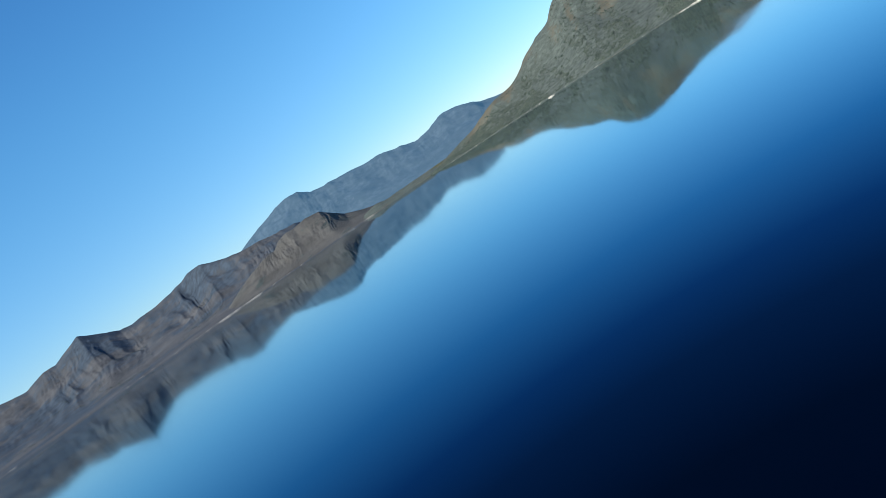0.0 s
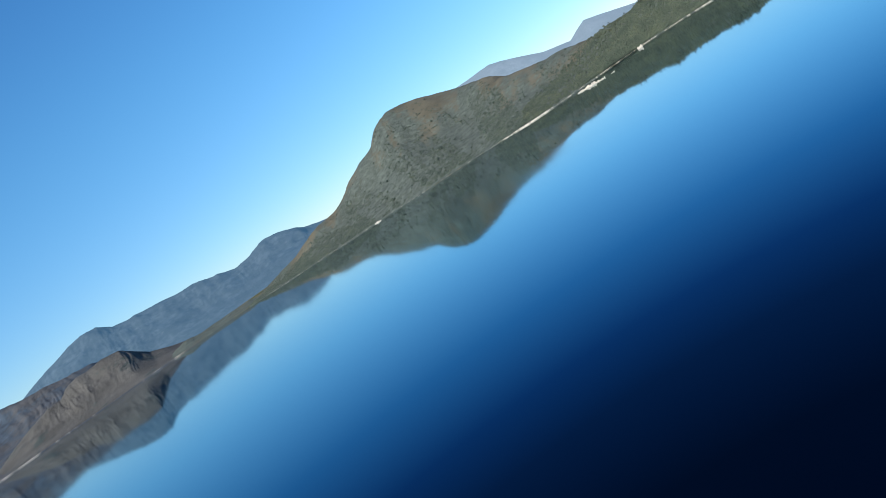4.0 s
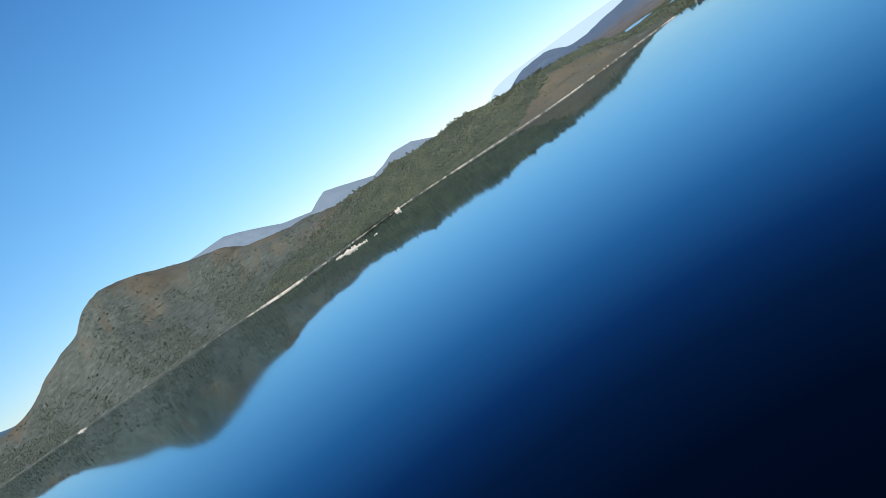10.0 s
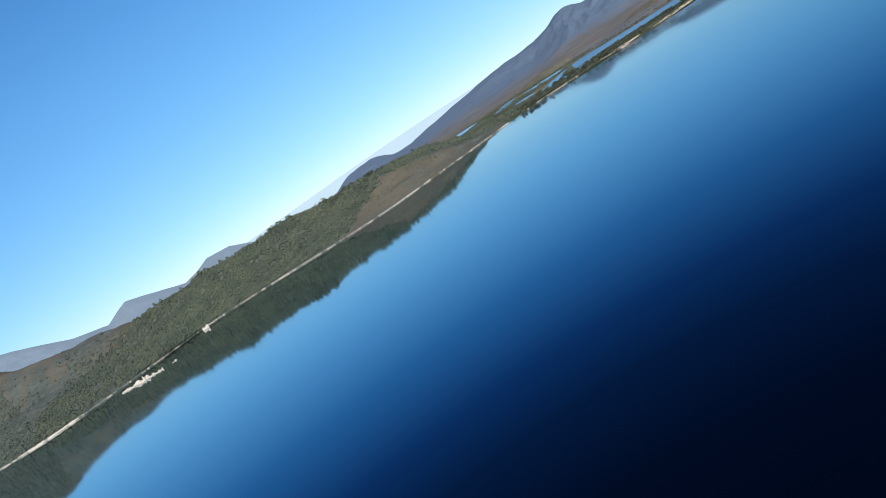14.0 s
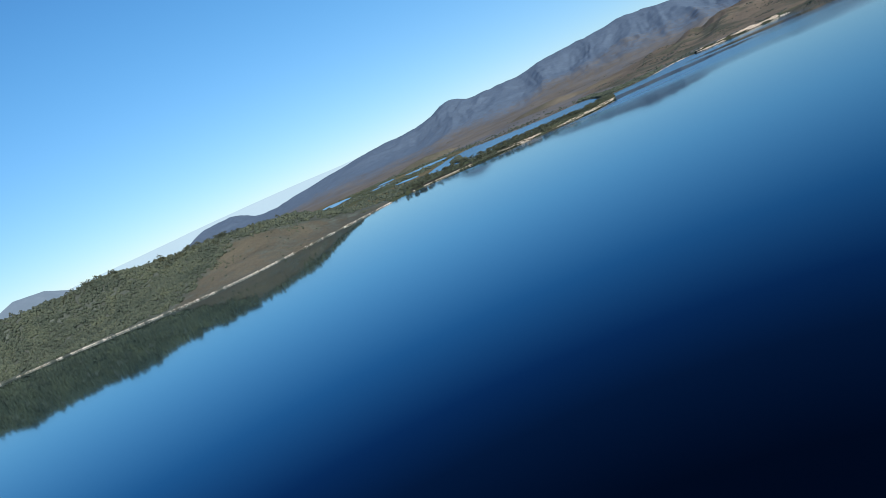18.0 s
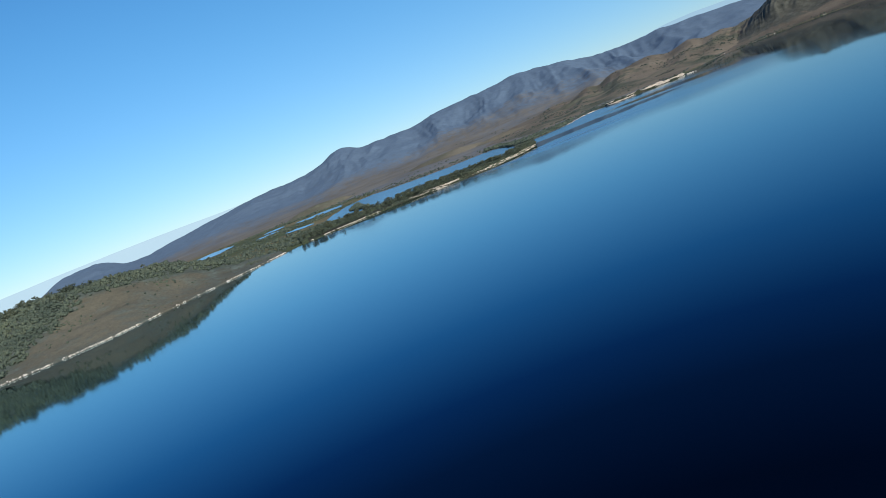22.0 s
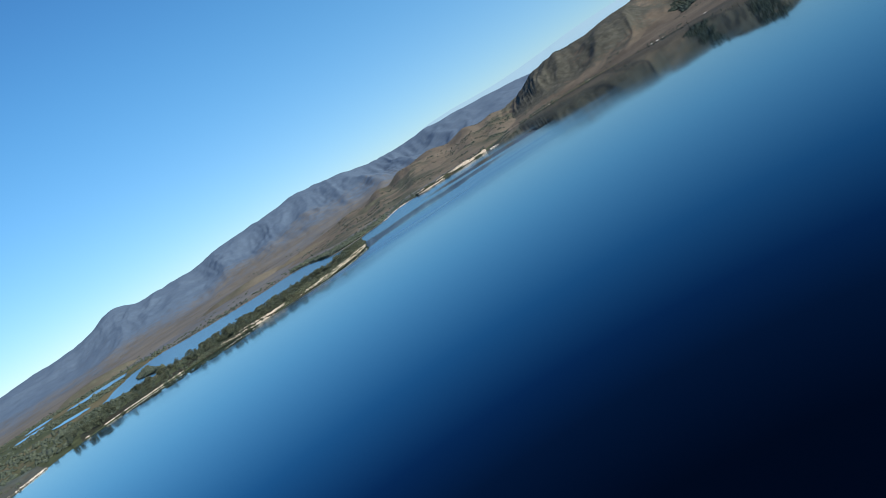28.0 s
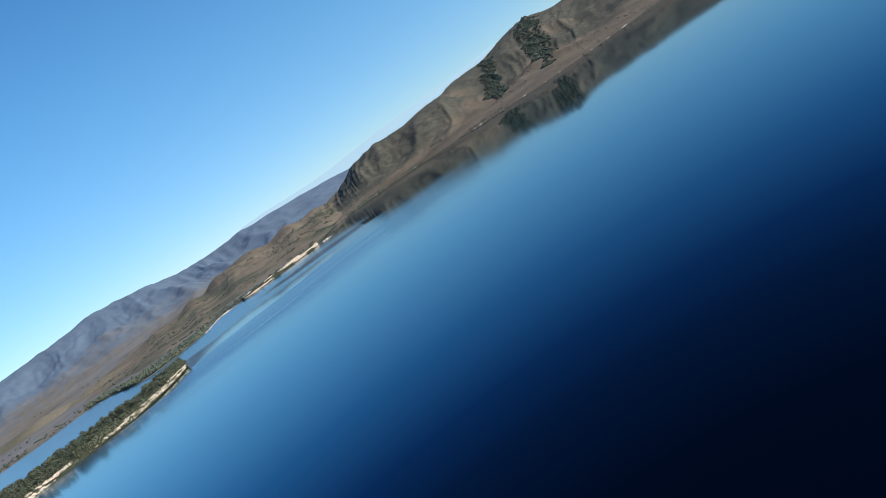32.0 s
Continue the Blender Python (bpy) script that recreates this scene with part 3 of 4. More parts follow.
MOUNT_ROWS = [((2715, 2690), (3316, 2982, 15), (4078, 3354, 30)), ((2767, 2489), (3417, 2781, 30), (4208, 3181, 112)), ((2820, 2288), (3467, 2580, 30), (4325, 3008, 115)),
              ((2874, 2087), (3519, 2330, 25), (4421, 2846, 72)), ((2879, 1887), (3570, 2129, 30), (4548, 2611, 95)), ((2886, 1688), (3622, 1879, 35), (4742, 2168, 152)),
              ((2845, 1488), (3626, 1630, 40), (4859, 1812, 158)), ((2808, 1289), (3629, 1430, 40), (4939, 1592, 242)), ((2600, 1090), (3631, 1230, 45), (4969, 1442, 208)),
              ((2345, 945), (3652, 1030, 45), (5017, 1193, 208)), ((2260, 845), (3652, 879, 50), (5043, 1011, 232)), ((2218, 735), (3661, 738, 45), (5059, 788, 245)),
              ((2230, 625), (3630, 598, 45), (5058, 607, 268)), ((1990, 568), (3579, 457, 45), (5048, 397, 270)), ((1965, 515), (3527, 306, 45), (5038, 237, 262)),
              ((2035, 448), (3474, 175, 42), (5013, 56, 235)), ((2172, 377), (3420, 55, 38), (4981, -105, 195)), ((2158, 317), (3366, -56, 34), (4951, -245, 175)),
              ((2187, 225), (3312, -146, 32), (4889, -493, 188)), ((2216, 154), (3257, -226, 32), (4813, -839, 165)), ((2440, 60), (3203, -326, 30), (4685, -1189, 150)),
              ((2560, -60), (3202, -476, 20), (4494, -1536, 120))]
# cover grows uphill, so the painted haze blue takes over the upper slopes
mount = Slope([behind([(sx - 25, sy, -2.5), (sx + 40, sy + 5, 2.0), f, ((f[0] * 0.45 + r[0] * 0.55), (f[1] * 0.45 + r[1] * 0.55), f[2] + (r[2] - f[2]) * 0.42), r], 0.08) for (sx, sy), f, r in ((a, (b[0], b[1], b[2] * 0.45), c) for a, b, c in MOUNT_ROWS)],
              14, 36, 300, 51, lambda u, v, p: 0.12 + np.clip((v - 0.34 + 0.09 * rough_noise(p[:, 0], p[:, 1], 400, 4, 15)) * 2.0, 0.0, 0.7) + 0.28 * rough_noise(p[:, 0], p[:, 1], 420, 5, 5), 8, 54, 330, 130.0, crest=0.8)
mount.build("mountain_east", 420, 220, MOUNT, "long mountain, brown moor below and hazed violet-grey above, with gullied slopes", "mountain")

right_rows = []
for bearing, ds, dr, rise in EAST_HILL:
    top = LAST[2] + dr * math.tan(radians(rise))
    foot = ds + (dr - ds) * 0.4
    right_rows.append(behind([polar(LAST, bearing, ds - 25, -2.5), polar(LAST, bearing, ds + 14, 1.6), polar(LAST, bearing, foot, 2 + 0.22 * max(top, 0)), polar(LAST, bearing, dr, top)], 0.5))
right = Slope(right_rows, 8, 20, 120, 61, lambda u, v, p: 0.15 + 0.45 * np.clip((v - 0.35) * 4, 0, 1) + 0.5 * rough_noise(p[:, 0], p[:, 1], 120, 4, 6), 5, 24, 115, 50.0, crest=0.75)
right.build("hill_east", 320, 110, GULLIED, "brown gullied hill rising from the water with dark green hollows", "hill")

FOOTHILLS = [(88, -1.15), (91, -0.95), (94, -0.8), (96, -0.5), (97.5, -0.6), (99, -0.15), (100.2, -0.25), (101.4, 0.25), (102.6, 0.24), (104.7, 0.46), (106.3, 0.20), (108, 0.48), (109.5, 0.22), (110.8, 0.36), (111.8, 0.15), (112.7, 0.30), (113.7, 0.45), (115.5, 0.3), (117.5, -0.4)]
foot_rows = []
for bearing, rise in FOOTHILLS:
    ds = float(np.interp(bearing, (88, 93, 99, 101, 107, 109.6, 112, 118), (1500, 1230, 1260, 1400, 1450, 1500, 1850, 1980)))
    top = LAST[2] + 2620 * math.tan(radians(rise))
    foot_rows.append([polar(LAST, bearing, ds, -3), polar(LAST, bearing, ds + 70, 2.5), polar(LAST, bearing, (ds + 2620) / 2, 4 + top * (0.3 + 0.08 * math.sin(bearing * 2.1))), polar(LAST, bearing, 2620, top), polar(LAST, bearing, 3000, -6)])
foot = Slope(foot_rows, 6, 11, 130, 81, lambda u, v, p: 0.3 + 0.5 * rough_noise(p[:, 0], p[:, 1], 110, 4, 82), 0, 16, 120, 45.0, crest=0.75)
foot.build("foothills_east", 300, 80, HEATH, "low brown foothills between the bluff and the mountain", "hill")
HUMMOCKS = [(-4.5, -1.0), (-3.2, -0.75), (-2.4, -0.62), (-1.6, -0.74), (-0.6, -0.82), (0.6, -0.84), (1.9, -0.86), (2.8, -0.90), (3.8, -1.1)]
Slope(west_rows(HUMMOCKS, lambda b: float(np.interp(b, (-5, 4), (3150, 2860))), ((0.4, 0.5),)), 3, 3, 60, 24, lambda u, v, p: 0.6 + 0.4 * rough_noise(p[:, 0], p[:, 1], 60, 4, 5), 6).build("hummocks_west", 120, 40, MAIN, "low scrubby hummocks on the far shore", "hill")

spit = Slope([[(fx - (bx - fx) * 0.04, fy - (by - fy) * 0.04, -2), (fx + (bx - fx) * 0.04, fy + (by - fy) * 0.04, 3.0), (fx * 0.6 + bx * 0.4, fy * 0.6 + by * 0.4, 5.0), (bx, by, -2)]
              for (fx, fy), (bx, by) in zip(SPIT_FRONT, SPIT_BACK)], 0.5, 0, 40, 71, lambda u, v, p: np.full(len(u), 0.7), 4)
spit.build("peninsula", 260, 40, LOW, "low wooded spit of land with pale sandy banks", "peninsula")


islet = Slope([[(x - 40, y - h, -2), (x - 8, y - h * 0.4, 1.4), (x + 8, y + h * 0.4, 1.6), (x + 40, y + h, -2)] for x, y, h in [(1770, 862, 4), (1810, 885, 22), (1870, 908, 30), (1940, 925, 26), (2010, 938, 16), (2060, 946, 4)]],
              0.3, 0, 30, 73, lambda u, v, p: np.full(len(u), 0.8), 4)
islet.build("marsh_islet", 80, 24, LOW, "low green marshy islet in the channel", "islet")



def knoll(x, y, long, wide, high, turn, seed):
    """A low rounded rise in the moor."""
    c, s = math.cos(radians(turn)), math.sin(radians(turn))
    rows = []
    for f in np.linspace(-1, 1, 9):
        reach, top = wide / 2 * math.sqrt(max(0.02, 1 - f * f)), high * max(0.0, 1 - f * f) ** 0.8
        rows.append([(x + f * long / 2 * c - g * reach * s, y + f * long / 2 * s + g * reach * c, h) for g, h in ((-1.15, -3), (-0.8, 1.5 + 0.25 * top), (0.0, 3 + top), (0.8, 1.5 + 0.25 * top), (1.15, -3))])
    Slope(rows, high * 0.18, high * 0.2, long * 0.3, seed, lambda u, v, p: 0.3 + 0.45 * rough_noise(p[:, 0], p[:, 1], 90, 4, seed)).build("knoll", 70, 36, KNOLL, "low olive-green knoll rising from the moor", "knoll")


for k, spot in enumerate([(2850, 790, 330, 190, 19, 80, 201), (2790, 600, 200, 140, 14, 95, 205), (2760, 1230, 240, 130, 16, 100, 202), (2900, 330, 260, 170, 24, 70, 203), (2760, 180, 180, 120, 14, 80, 206), (2650, 80, 220, 140, 20, 60, 204)]):
    knoll(*spot)

# ---- small shapes: rocks, shrubs, trees ----
rng = np.random.default_rng(7)
_hull = bmesh.new()
bmesh.ops.create_icosphere(_hull, subdivisions=1, radius=1.0)
ICO_V = np.array([v.co for v in _hull.verts])
ICO_F = np.array([[v.index for v in f.verts] for f in _hull.faces])
_hull.free()


OCT_V = np.array([(1, 0, 0), (0, 1, 0), (-1, 0, 0), (0, -1, 0), (0, 0, 1), (0, 0, -1)], float)
OCT_F = np.array([(0, 1, 4), (1, 2, 4), (2, 3, 4), (3, 0, 4), (1, 0, 5), (2, 1, 5), (3, 2, 5), (0, 3, 5)])


def lump(scale, jag, seed):
    """One knobbly lump: a twenty-sided ball pushed about."""
    r = np.random.default_rng(seed)
    return ICO_V * (1 + jag * (r.random((12, 1)) - 0.5) * 2) * np.array(scale)


def tuft(size, seed):
    """One ragged eight-sided clump of leaves, tipped at random."""
    r = np.random.default_rng(seed)
    v = OCT_V * r.uniform(0.55, 1.35, (6, 1)) * np.array([1.0, 1.0, 0.75]) * size
    q = np.array(Euler(r.uniform(-0.9, 0.9, 3)).to_matrix())
    return v @ q.T, OCT_F


def leafy(seed, count, size, wide, tall, low=0.0):
    """A ragged shrub or crown of many small leaf clumps, about 1 m wide, standing on z = 0."""
    r = np.random.default_rng(seed)
    pieces = []
    for k in range(count):
        a, h = r.random() * 6.283, r.random()
        reach = wide * math.sqrt(r.random()) * math.sqrt(max(0.05, 1 - (h - 0.35) ** 2 * 2.0))
        v, f = tuft(size * r.uniform(0.6, 1.4), seed * 131 + k)
        pieces.append((v + np.array([math.cos(a) * reach, math.sin(a) * reach, low + tall * h]), f))
    return joined(pieces)


def joined(pieces):
    verts, faces, base = [], [], 0
    for v, f in pieces:
        verts.append(v)
        faces.append(f + base)
        base += len(v)
    return np.concatenate(verts), np.concatenate(faces)


CROWNS = [leafy(20 + s, 12, 0.19, 0.52, 0.46 + 0.14 * (s % 3), 0.05) for s in range(8)]
FINE = [leafy(60 + s, 40, 0.11, 0.50, 0.85 + 0.15 * (s % 3), 0.06) for s in range(8)]
CANOPY = [leafy(140 + s, 7, 0.29, 0.44, 0.42, 0.04) for s in range(8)]
DOTS = [leafy(170 + s, 4, 0.33, 0.36, 0.34, 0.05) for s in range(8)]
BUSHES = [leafy(90 + s, 7, 0.25, 0.44, 0.42, 0.08) for s in range(8)]
STONES = [(lump((0.5, 0.42, 0.36), 0.3, 300 + s), ICO_F) for s in range(7)]


def fast_mesh(name, verts, tris, mat, smooth=False):
    me = bpy.data.meshes.new(name)
    me.vertices.add(len(verts))
    me.vertices.foreach_set("co", verts.astype(np.float32).ravel())
    me.loops.add(len(tris) * 3)
    me.loops.foreach_set("vertex_index", tris.astype(np.int32).ravel())
    me.polygons.add(len(tris))
    me.polygons.foreach_set("loop_start", np.arange(0, len(tris) * 3, 3, dtype=np.int32))
    me.materials.append(mat)
    if smooth:
        me.polygons.foreach_set("use_smooth", np.ones(len(tris), bool))
    me.update(calc_edges=True)
    return me


def scatter(name, shapes, places, sizes, mat, label, category, squash=(0.8, 1.25), sink=0.08):
    """Joins turned and sized copies of the shapes, standing at the places, into one object."""
    vs, fs, base = [], [], 0
    for p, s in zip(places, sizes):
        v, f = shapes[rng.integers(len(shapes))]
        a, h = rng.random() * 6.283, rng.uniform(*squash)
        c, d = math.cos(a) * s, math.sin(a) * s
        vs.append(np.stack([v[:, 0] * c - v[:, 1] * d + p[0], v[:, 0] * d + v[:, 1] * c + p[1], v[:, 2] * s * h + p[2] - sink * s], 1))
        fs.append(f + base)
        base += len(v)
    ob = new(name, fast_mesh(name, np.concatenate(vs), np.concatenate(fs), mat, mat is not ROCK))
    return tagged(ob, label, category, kind="stuff")


def spread(slope, count, u_range, v_range, keep, seed):
    """Random places on a slope; keep(p, u, v) gives each one's chance."""
    r = np.random.default_rng(seed)
    u, v = r.uniform(*u_range, count), r.uniform(*v_range, count)
    p = slope.place(u, v)
    ok = (r.random(count) < keep(p, u, v)) & (p[:, 2] > 0.4)
    return p[ok]


def patchy(p, size, seed, low=-0.1, high=0.25):
    return np.clip((rough_noise(p[:, 0], p[:, 1], size, 3, seed) - low) / (high - low), 0, 1)


# ---- woods and scrub ----
def wooded(p, u, v):
    """How closely the lakeside ridge is wooded."""
    close = swell(p[:, 1], 1135 + 25 * rough_noise(p[:, 0], p[:, 1], 60, 3, 17), 1660, 60) * (0.72 + 0.28 * patchy(p, 38, 11, -0.15, 0.3))
    crest = swell(v, 0.66, 0.90, 0.06) * swell(p[:, 1], 1000, 1200, 90) * 0.7
    return np.maximum(close, crest) * (v > 0.258)


w = spread(north, 23000, (0.42, 0.97), (0.25, 0.88), wooded, 5)
scatter("woodland", CANOPY, w, np.minimum(rng.gamma(6.0, 0.55, len(w)) + 2.2, 8.0), LEAF, "dense olive-green scrub woodland covering the lakeside ridge", "woodland", (0.85, 1.35))
w = spread(north, 1600, (0.45, 0.97), (0.64, 0.82), lambda p, u, v: swell(p[:, 1], 1110, 1640, 60) * (0.1 + 0.9 * patchy(p, 25, 12, 0.0, 0.3)) * 0.6, 55)
scatter("crest_trees", FINE, w, rng.uniform(4.5, 8.0, len(w)), LEAF_TREE, "taller dark trees along the crest of the ridge", "woodland", (0.8, 1.3))


def bushy(p, u, v):
    """Bushes in slanting drifts, thick on the lower slope and thinning out upwards."""
    drift = rough_noise(u * 2600 + v * 500, v * 160, 55, 4, 13)
    return (p[:, 1] > 1560) * np.clip(0.3 + drift * 1.6, 0.06, 1) * np.clip(1.4 - (v - 0.25) * 3.0, 0.0, 1)


w = spread(north, 64000, (0.0, 0.64), (0.25, 0.76), bushy, 6)
scatter("hillside_scrub", DOTS, w, rng.gamma(4.0, 0.75, len(w)) + 1.6, LEAF_FAR, "dark green bushes dotted over the steep hillside", "scrub", (0.6, 1.0))
w = spread(north, 9000, (0.84, 0.985), (0.26, 0.78), lambda p, u, v: (patchy(p, 55, 15, -0.1, 0.4) * 0.6 + 0.03) * np.clip((v - 0.40) * 3.0, 0.04, 1), 8)
scatter("heath_bushes", DOTS, w, rng.uniform(1.3, 3.4, len(w)), LEAF, "small olive bushes on the bare brown headland", "scrub")
w = spread(right, 15000, (0.0, 1.0), (0.2, 0.78),
           lambda p, u, v: np.maximum(patchy(p, 130, 19, 0.24, 0.42), 0.5 * patchy(p, 30, 23, 0.3, 0.5) * (v < 0.35)) * np.where(v > 0.42, 1, 0.4), 10)
scatter("gully_scrub", DOTS, w, rng.uniform(2, 4.5, len(w)), LEAF_FAR, "dark green scrub growing in the gullies of the brown hill", "scrub")
w = spread(foot, 5200, (0.05, 0.98), (0.26, 0.72), lambda p, u, v: patchy(p, 60, 84, 0.12, 0.35) * np.clip(1.4 - (v - 0.26) * 2.2, 0.15, 1), 85)
scatter("foothill_scrub", BUSHES, w, rng.uniform(2.5, 6, len(w)), LEAF_FAR, "dark scrub in the folds of the brown foothills", "scrub")
w = spread(mount, 9500, (0.3, 1.0), (0.15, 0.42),
           lambda p, u, v: np.maximum(swell(v, 0.155, 0.215, 0.03) * (0.35 + 0.65 * patchy(p, 90, 27, -0.1, 0.2)), 0.2 * patchy(p, 160, 29, 0.25, 0.45)), 12)
scatter("shore_scrub", CANOPY, w, rng.uniform(2.5, 6, len(w)), LEAF_FAR, "dark green scrub along the far shore and moor", "scrub")
r = np.random.default_rng(14)
mx, my = r.uniform(1450, 2750, 17000), r.uniform(860, 2500, 17000)
mz = plain_height(mx, my)
chance = patchy(np.stack([mx, my], 1), 140, 31, -0.15, 0.2) * (mz > 0.7) * (r.random(17000) < 0.75)
w2 = spread(mount, 4200, (0.55, 0.74), (0.142, 0.20), lambda p, u, v: swell(u, 0.57, 0.72, 0.02) * (0.3 + 0.7 * patchy(p, 40, 35, -0.2, 0.1)), 36)
scatter("promontory_wood", CANOPY, w2, rng.uniform(4.5, 9.0, len(w2)), LEAF, "dark low wood on the promontory across the channel", "woodland", (0.8, 1.3))
bpy.context.view_layer.update()
POOLS = [ob for ob in scene.collection.objects if ob.name.startswith("marsh_pool")]
for ob in POOLS:
    chance *= np.hypot(mx - ob.location.x, my - ob.location.y) > max(ob.dimensions.x, ob.dimensions.y) * 0.5 + 15
w = np.stack([mx, my, mz], 1)[chance > r.random(17000)]
scatter("marsh_scrub", DOTS, w, rng.gamma(5.0, 0.9, len(w)) + 1.5, LEAF, "green scrub and low trees across the marsh", "scrub")
w = spread(west, 5000, (0.1, 1.0), (0.25, 0.6), lambda p, u, v: patchy(p, 200, 33, 0.1, 0.4) * 0.8, 16)
scatter("far_shore_scrub", BUSHES, w, rng.uniform(3, 6, len(w)), LEAF_FAR, "dark scrub along the far shore", "scrub")


# ---- banks and rocks at the water's edge ----
BANKS = {}


def bank(slope, name, u_range, v_range, height, share, mat, label, seed, step=3.0, size=45.0, across=7, layers=1.6):
    """A pale bank raised along a slope's edge, broken where bushes reach the water."""
    ends = slope.place(np.linspace(*u_range, 200), np.full(200, v_range[0]))
    n = int(np.sum(np.hypot(*np.diff(ends[:, :2], axis=0).T)) / step) + 2
    u, v = np.linspace(*u_range, n), np.linspace(*v_range, across)
    uu, vv = (a.ravel() for a in np.meshgrid(u, v, indexing="ij"))
    p = slope.place(uu, vv)
    want = share(uu) if callable(share) else share
    f = (vv - v[0]) / (v[-1] - v[0])
    mask = np.clip((rough_noise(uu * n * step, f * size * layers, size, 5, seed) + (want * 2 - 1)) * 4, -0.5, 1)
    shape = np.clip(np.minimum(f * 4.0, (1 - f) * 3.0), 0, 1)
    bumps = 0.75 + 0.6 * rough_noise(p[:, 0], p[:, 1], 6, 3, seed + 3)
    p[:, 2] += mask * (height(uu) if callable(height) else height) * shape * bumps - 0.15
    BANKS[name] = p.reshape(n, across, 3)
    ob = new(name, mesh_from(name, p, grid_faces(n, across), mat, np.full(len(p), 0.5), smooth=False))
    return tagged(ob, label, "bank", kind="structure")


def ledges(bank_name, name, count, span, levels, long, gaps, label, seed):
    """Broken level ledges of bare sand showing one above another on the face of a bank."""
    p = BANKS[bank_name]
    r = np.random.default_rng(seed)
    n, across = p.shape[:2]
    vs, fs, base = [], [], 0
    for k in range(count):
        i = int(r.uniform(*span) * (n - 5)) + 2
        level = levels[r.integers(len(levels))] + r.normal(0, 0.08)
        top = int(np.argmax(p[i, :, 2]))
        if p[i, top, 2] < level * 0.8 or top < 1:
            continue
        if rough_noise(np.array([i * 1.0]), np.array([level * 40.0]), gaps, 3, seed)[0] < 0.12:
            continue
        j = int(np.argmin(np.abs(p[i, :top + 1, 2] - level)))
        along = p[min(i + 2, n - 1), j] - p[max(i - 2, 0), j]
        a = math.atan2(along[1], along[0])
        half, c, s = r.uniform(*long) / 2, math.cos(a), math.sin(a)
        v = lump((half, r.uniform(0.5, 1.3), r.uniform(0.34, 0.80)), 0.45, seed * 1000 + k)
        vs.append(np.stack([v[:, 0] * c - v[:, 1] * s + p[i, j, 0], v[:, 0] * s + v[:, 1] * c + p[i, j, 1], v[:, 2] + p[i, j, 2] + 0.1], 1))
        fs.append(ICO_F + base)
        base += len(v)
    ob = new(name, fast_mesh(name, np.concatenate(vs), np.concatenate(fs), SAND))
    return tagged(ob, label, "sand ledges", kind="stuff")


def edge_rocks(slope, name, count, u_range, v_range, sizes, keep, label, seed):
    w = spread(slope, count, u_range, v_range, keep, seed)
    w = np.concatenate([w, w[:1]])
    return scatter(name, STONES, w, np.random.default_rng(seed).uniform(*sizes, len(w)), ROCK, label, "rocks", (0.7, 1.4), 0.1)


bank(north, "rock_shelf", (0.02, 0.995), (0.195, 0.242), lambda u: 0.14 + 0.42 * np.clip((u - 0.42) * 8, 0, 1) + 0.3 * swell(u, 0.385, 0.49, 0.02), lambda u: 0.34 + 0.22 * swell(u, 0.385, 0.49, 0.02), ROCK, "low pale rock shelf along the wooded shore", 81, 1.2, 13)
edge_rocks(north, "shore_rocks", 10000, (0.02, 1.0), (0.185, 0.235), (0.6, 2.0), lambda p, u, v: 0.04 + 0.5 * patchy(p, 22, 83, 0.05, 0.25) + 0.5 * swell(u, 0.385, 0.49, 0.02) + 0.5 * (u > 0.62) * patchy(p, 16, 85, -0.05, 0.1), "pale weathered rocks strung along the waterline", 84)
edge_rocks(north, "beach_rocks", 1500, (0.385, 0.49), (0.19, 0.245), (1.4, 3.4), lambda p, u, v: 0.15 + 0.8 * patchy(p, 25, 183, -0.1, 0.2), "heaped pale boulders on a short stretch of beach", 184)
bank(west, "far_beach", (0.1, 0.9), (0.163, 0.174), 0.35, 0.42, ROCK, "thin pale rocky beach of the far shore", 85, 5.0, 30)
bank(near_hill, "hill_beach", (0.02, 0.97), (0.180, 0.202), 1.3, 0.46, ROCK, "thin broken line of pale rocks below the far hill", 90, 4.0, 34)
bank(spit, "peninsula_bank", (0.03, 1.0), (0.14, 0.46), lambda u: 0.5 + 4.6 * np.clip((u - 0.30) * 4, 0, 1), 0.85, DARK_BANK, "steep scrubby bank, coloured dark as in shadow, at the water's edge of the peninsula", 86, 0.9, 18, 26)
ledges("peninsula_bank", "sand_ledges", 2300, (0.36, 1.0), (1.2, 1.9, 2.7, 3.5, 4.2), (1.2, 4.5), 28, "broken ledges of pale sand on the face of the bank", 186)
ledges("peninsula_bank", "tip_ledges", 500, (0.74, 1.0), (1.6, 2.5, 3.4, 4.4), (2.0, 6.0), 36, "bright bands of pale sand bared near the tip of the peninsula", 189)
ledges("peninsula_bank", "beach_line", 220, (0.0, 0.55), (0.7, 0.9), (2.5, 7.0), 60, "thin line of pale sand along the water's edge", 187)
bank(mount, "bluff", (0.795, 0.915), (0.10, 0.14), 8.5, 0.8, DARK_BANK, "scrubby bluff on the far shore", 87, 1.5, 18, 20)
ledges("bluff", "bluff_sand", 3600, (0.0, 1.0), (1.6, 2.4, 4.4, 6.2), (3.0, 10.0), 26, "bands of pale sand bared on the face of the bluff", 188)
face = BANKS["peninsula_bank"]
r = np.random.default_rng(45)
w = face[r.integers(int(len(face) * 0.36), len(face), 2600), r.integers(3, 20, 2600)]
w = w[(r.random(len(w)) < np.where(w[:, 2] > 2.2, 0.2 + 0.7 * patchy(w, 12, 47, -0.1, 0.25), 0.08 + 0.5 * patchy(w, 8, 50, 0.0, 0.25))) & (w[:, 2] > 0.5)]
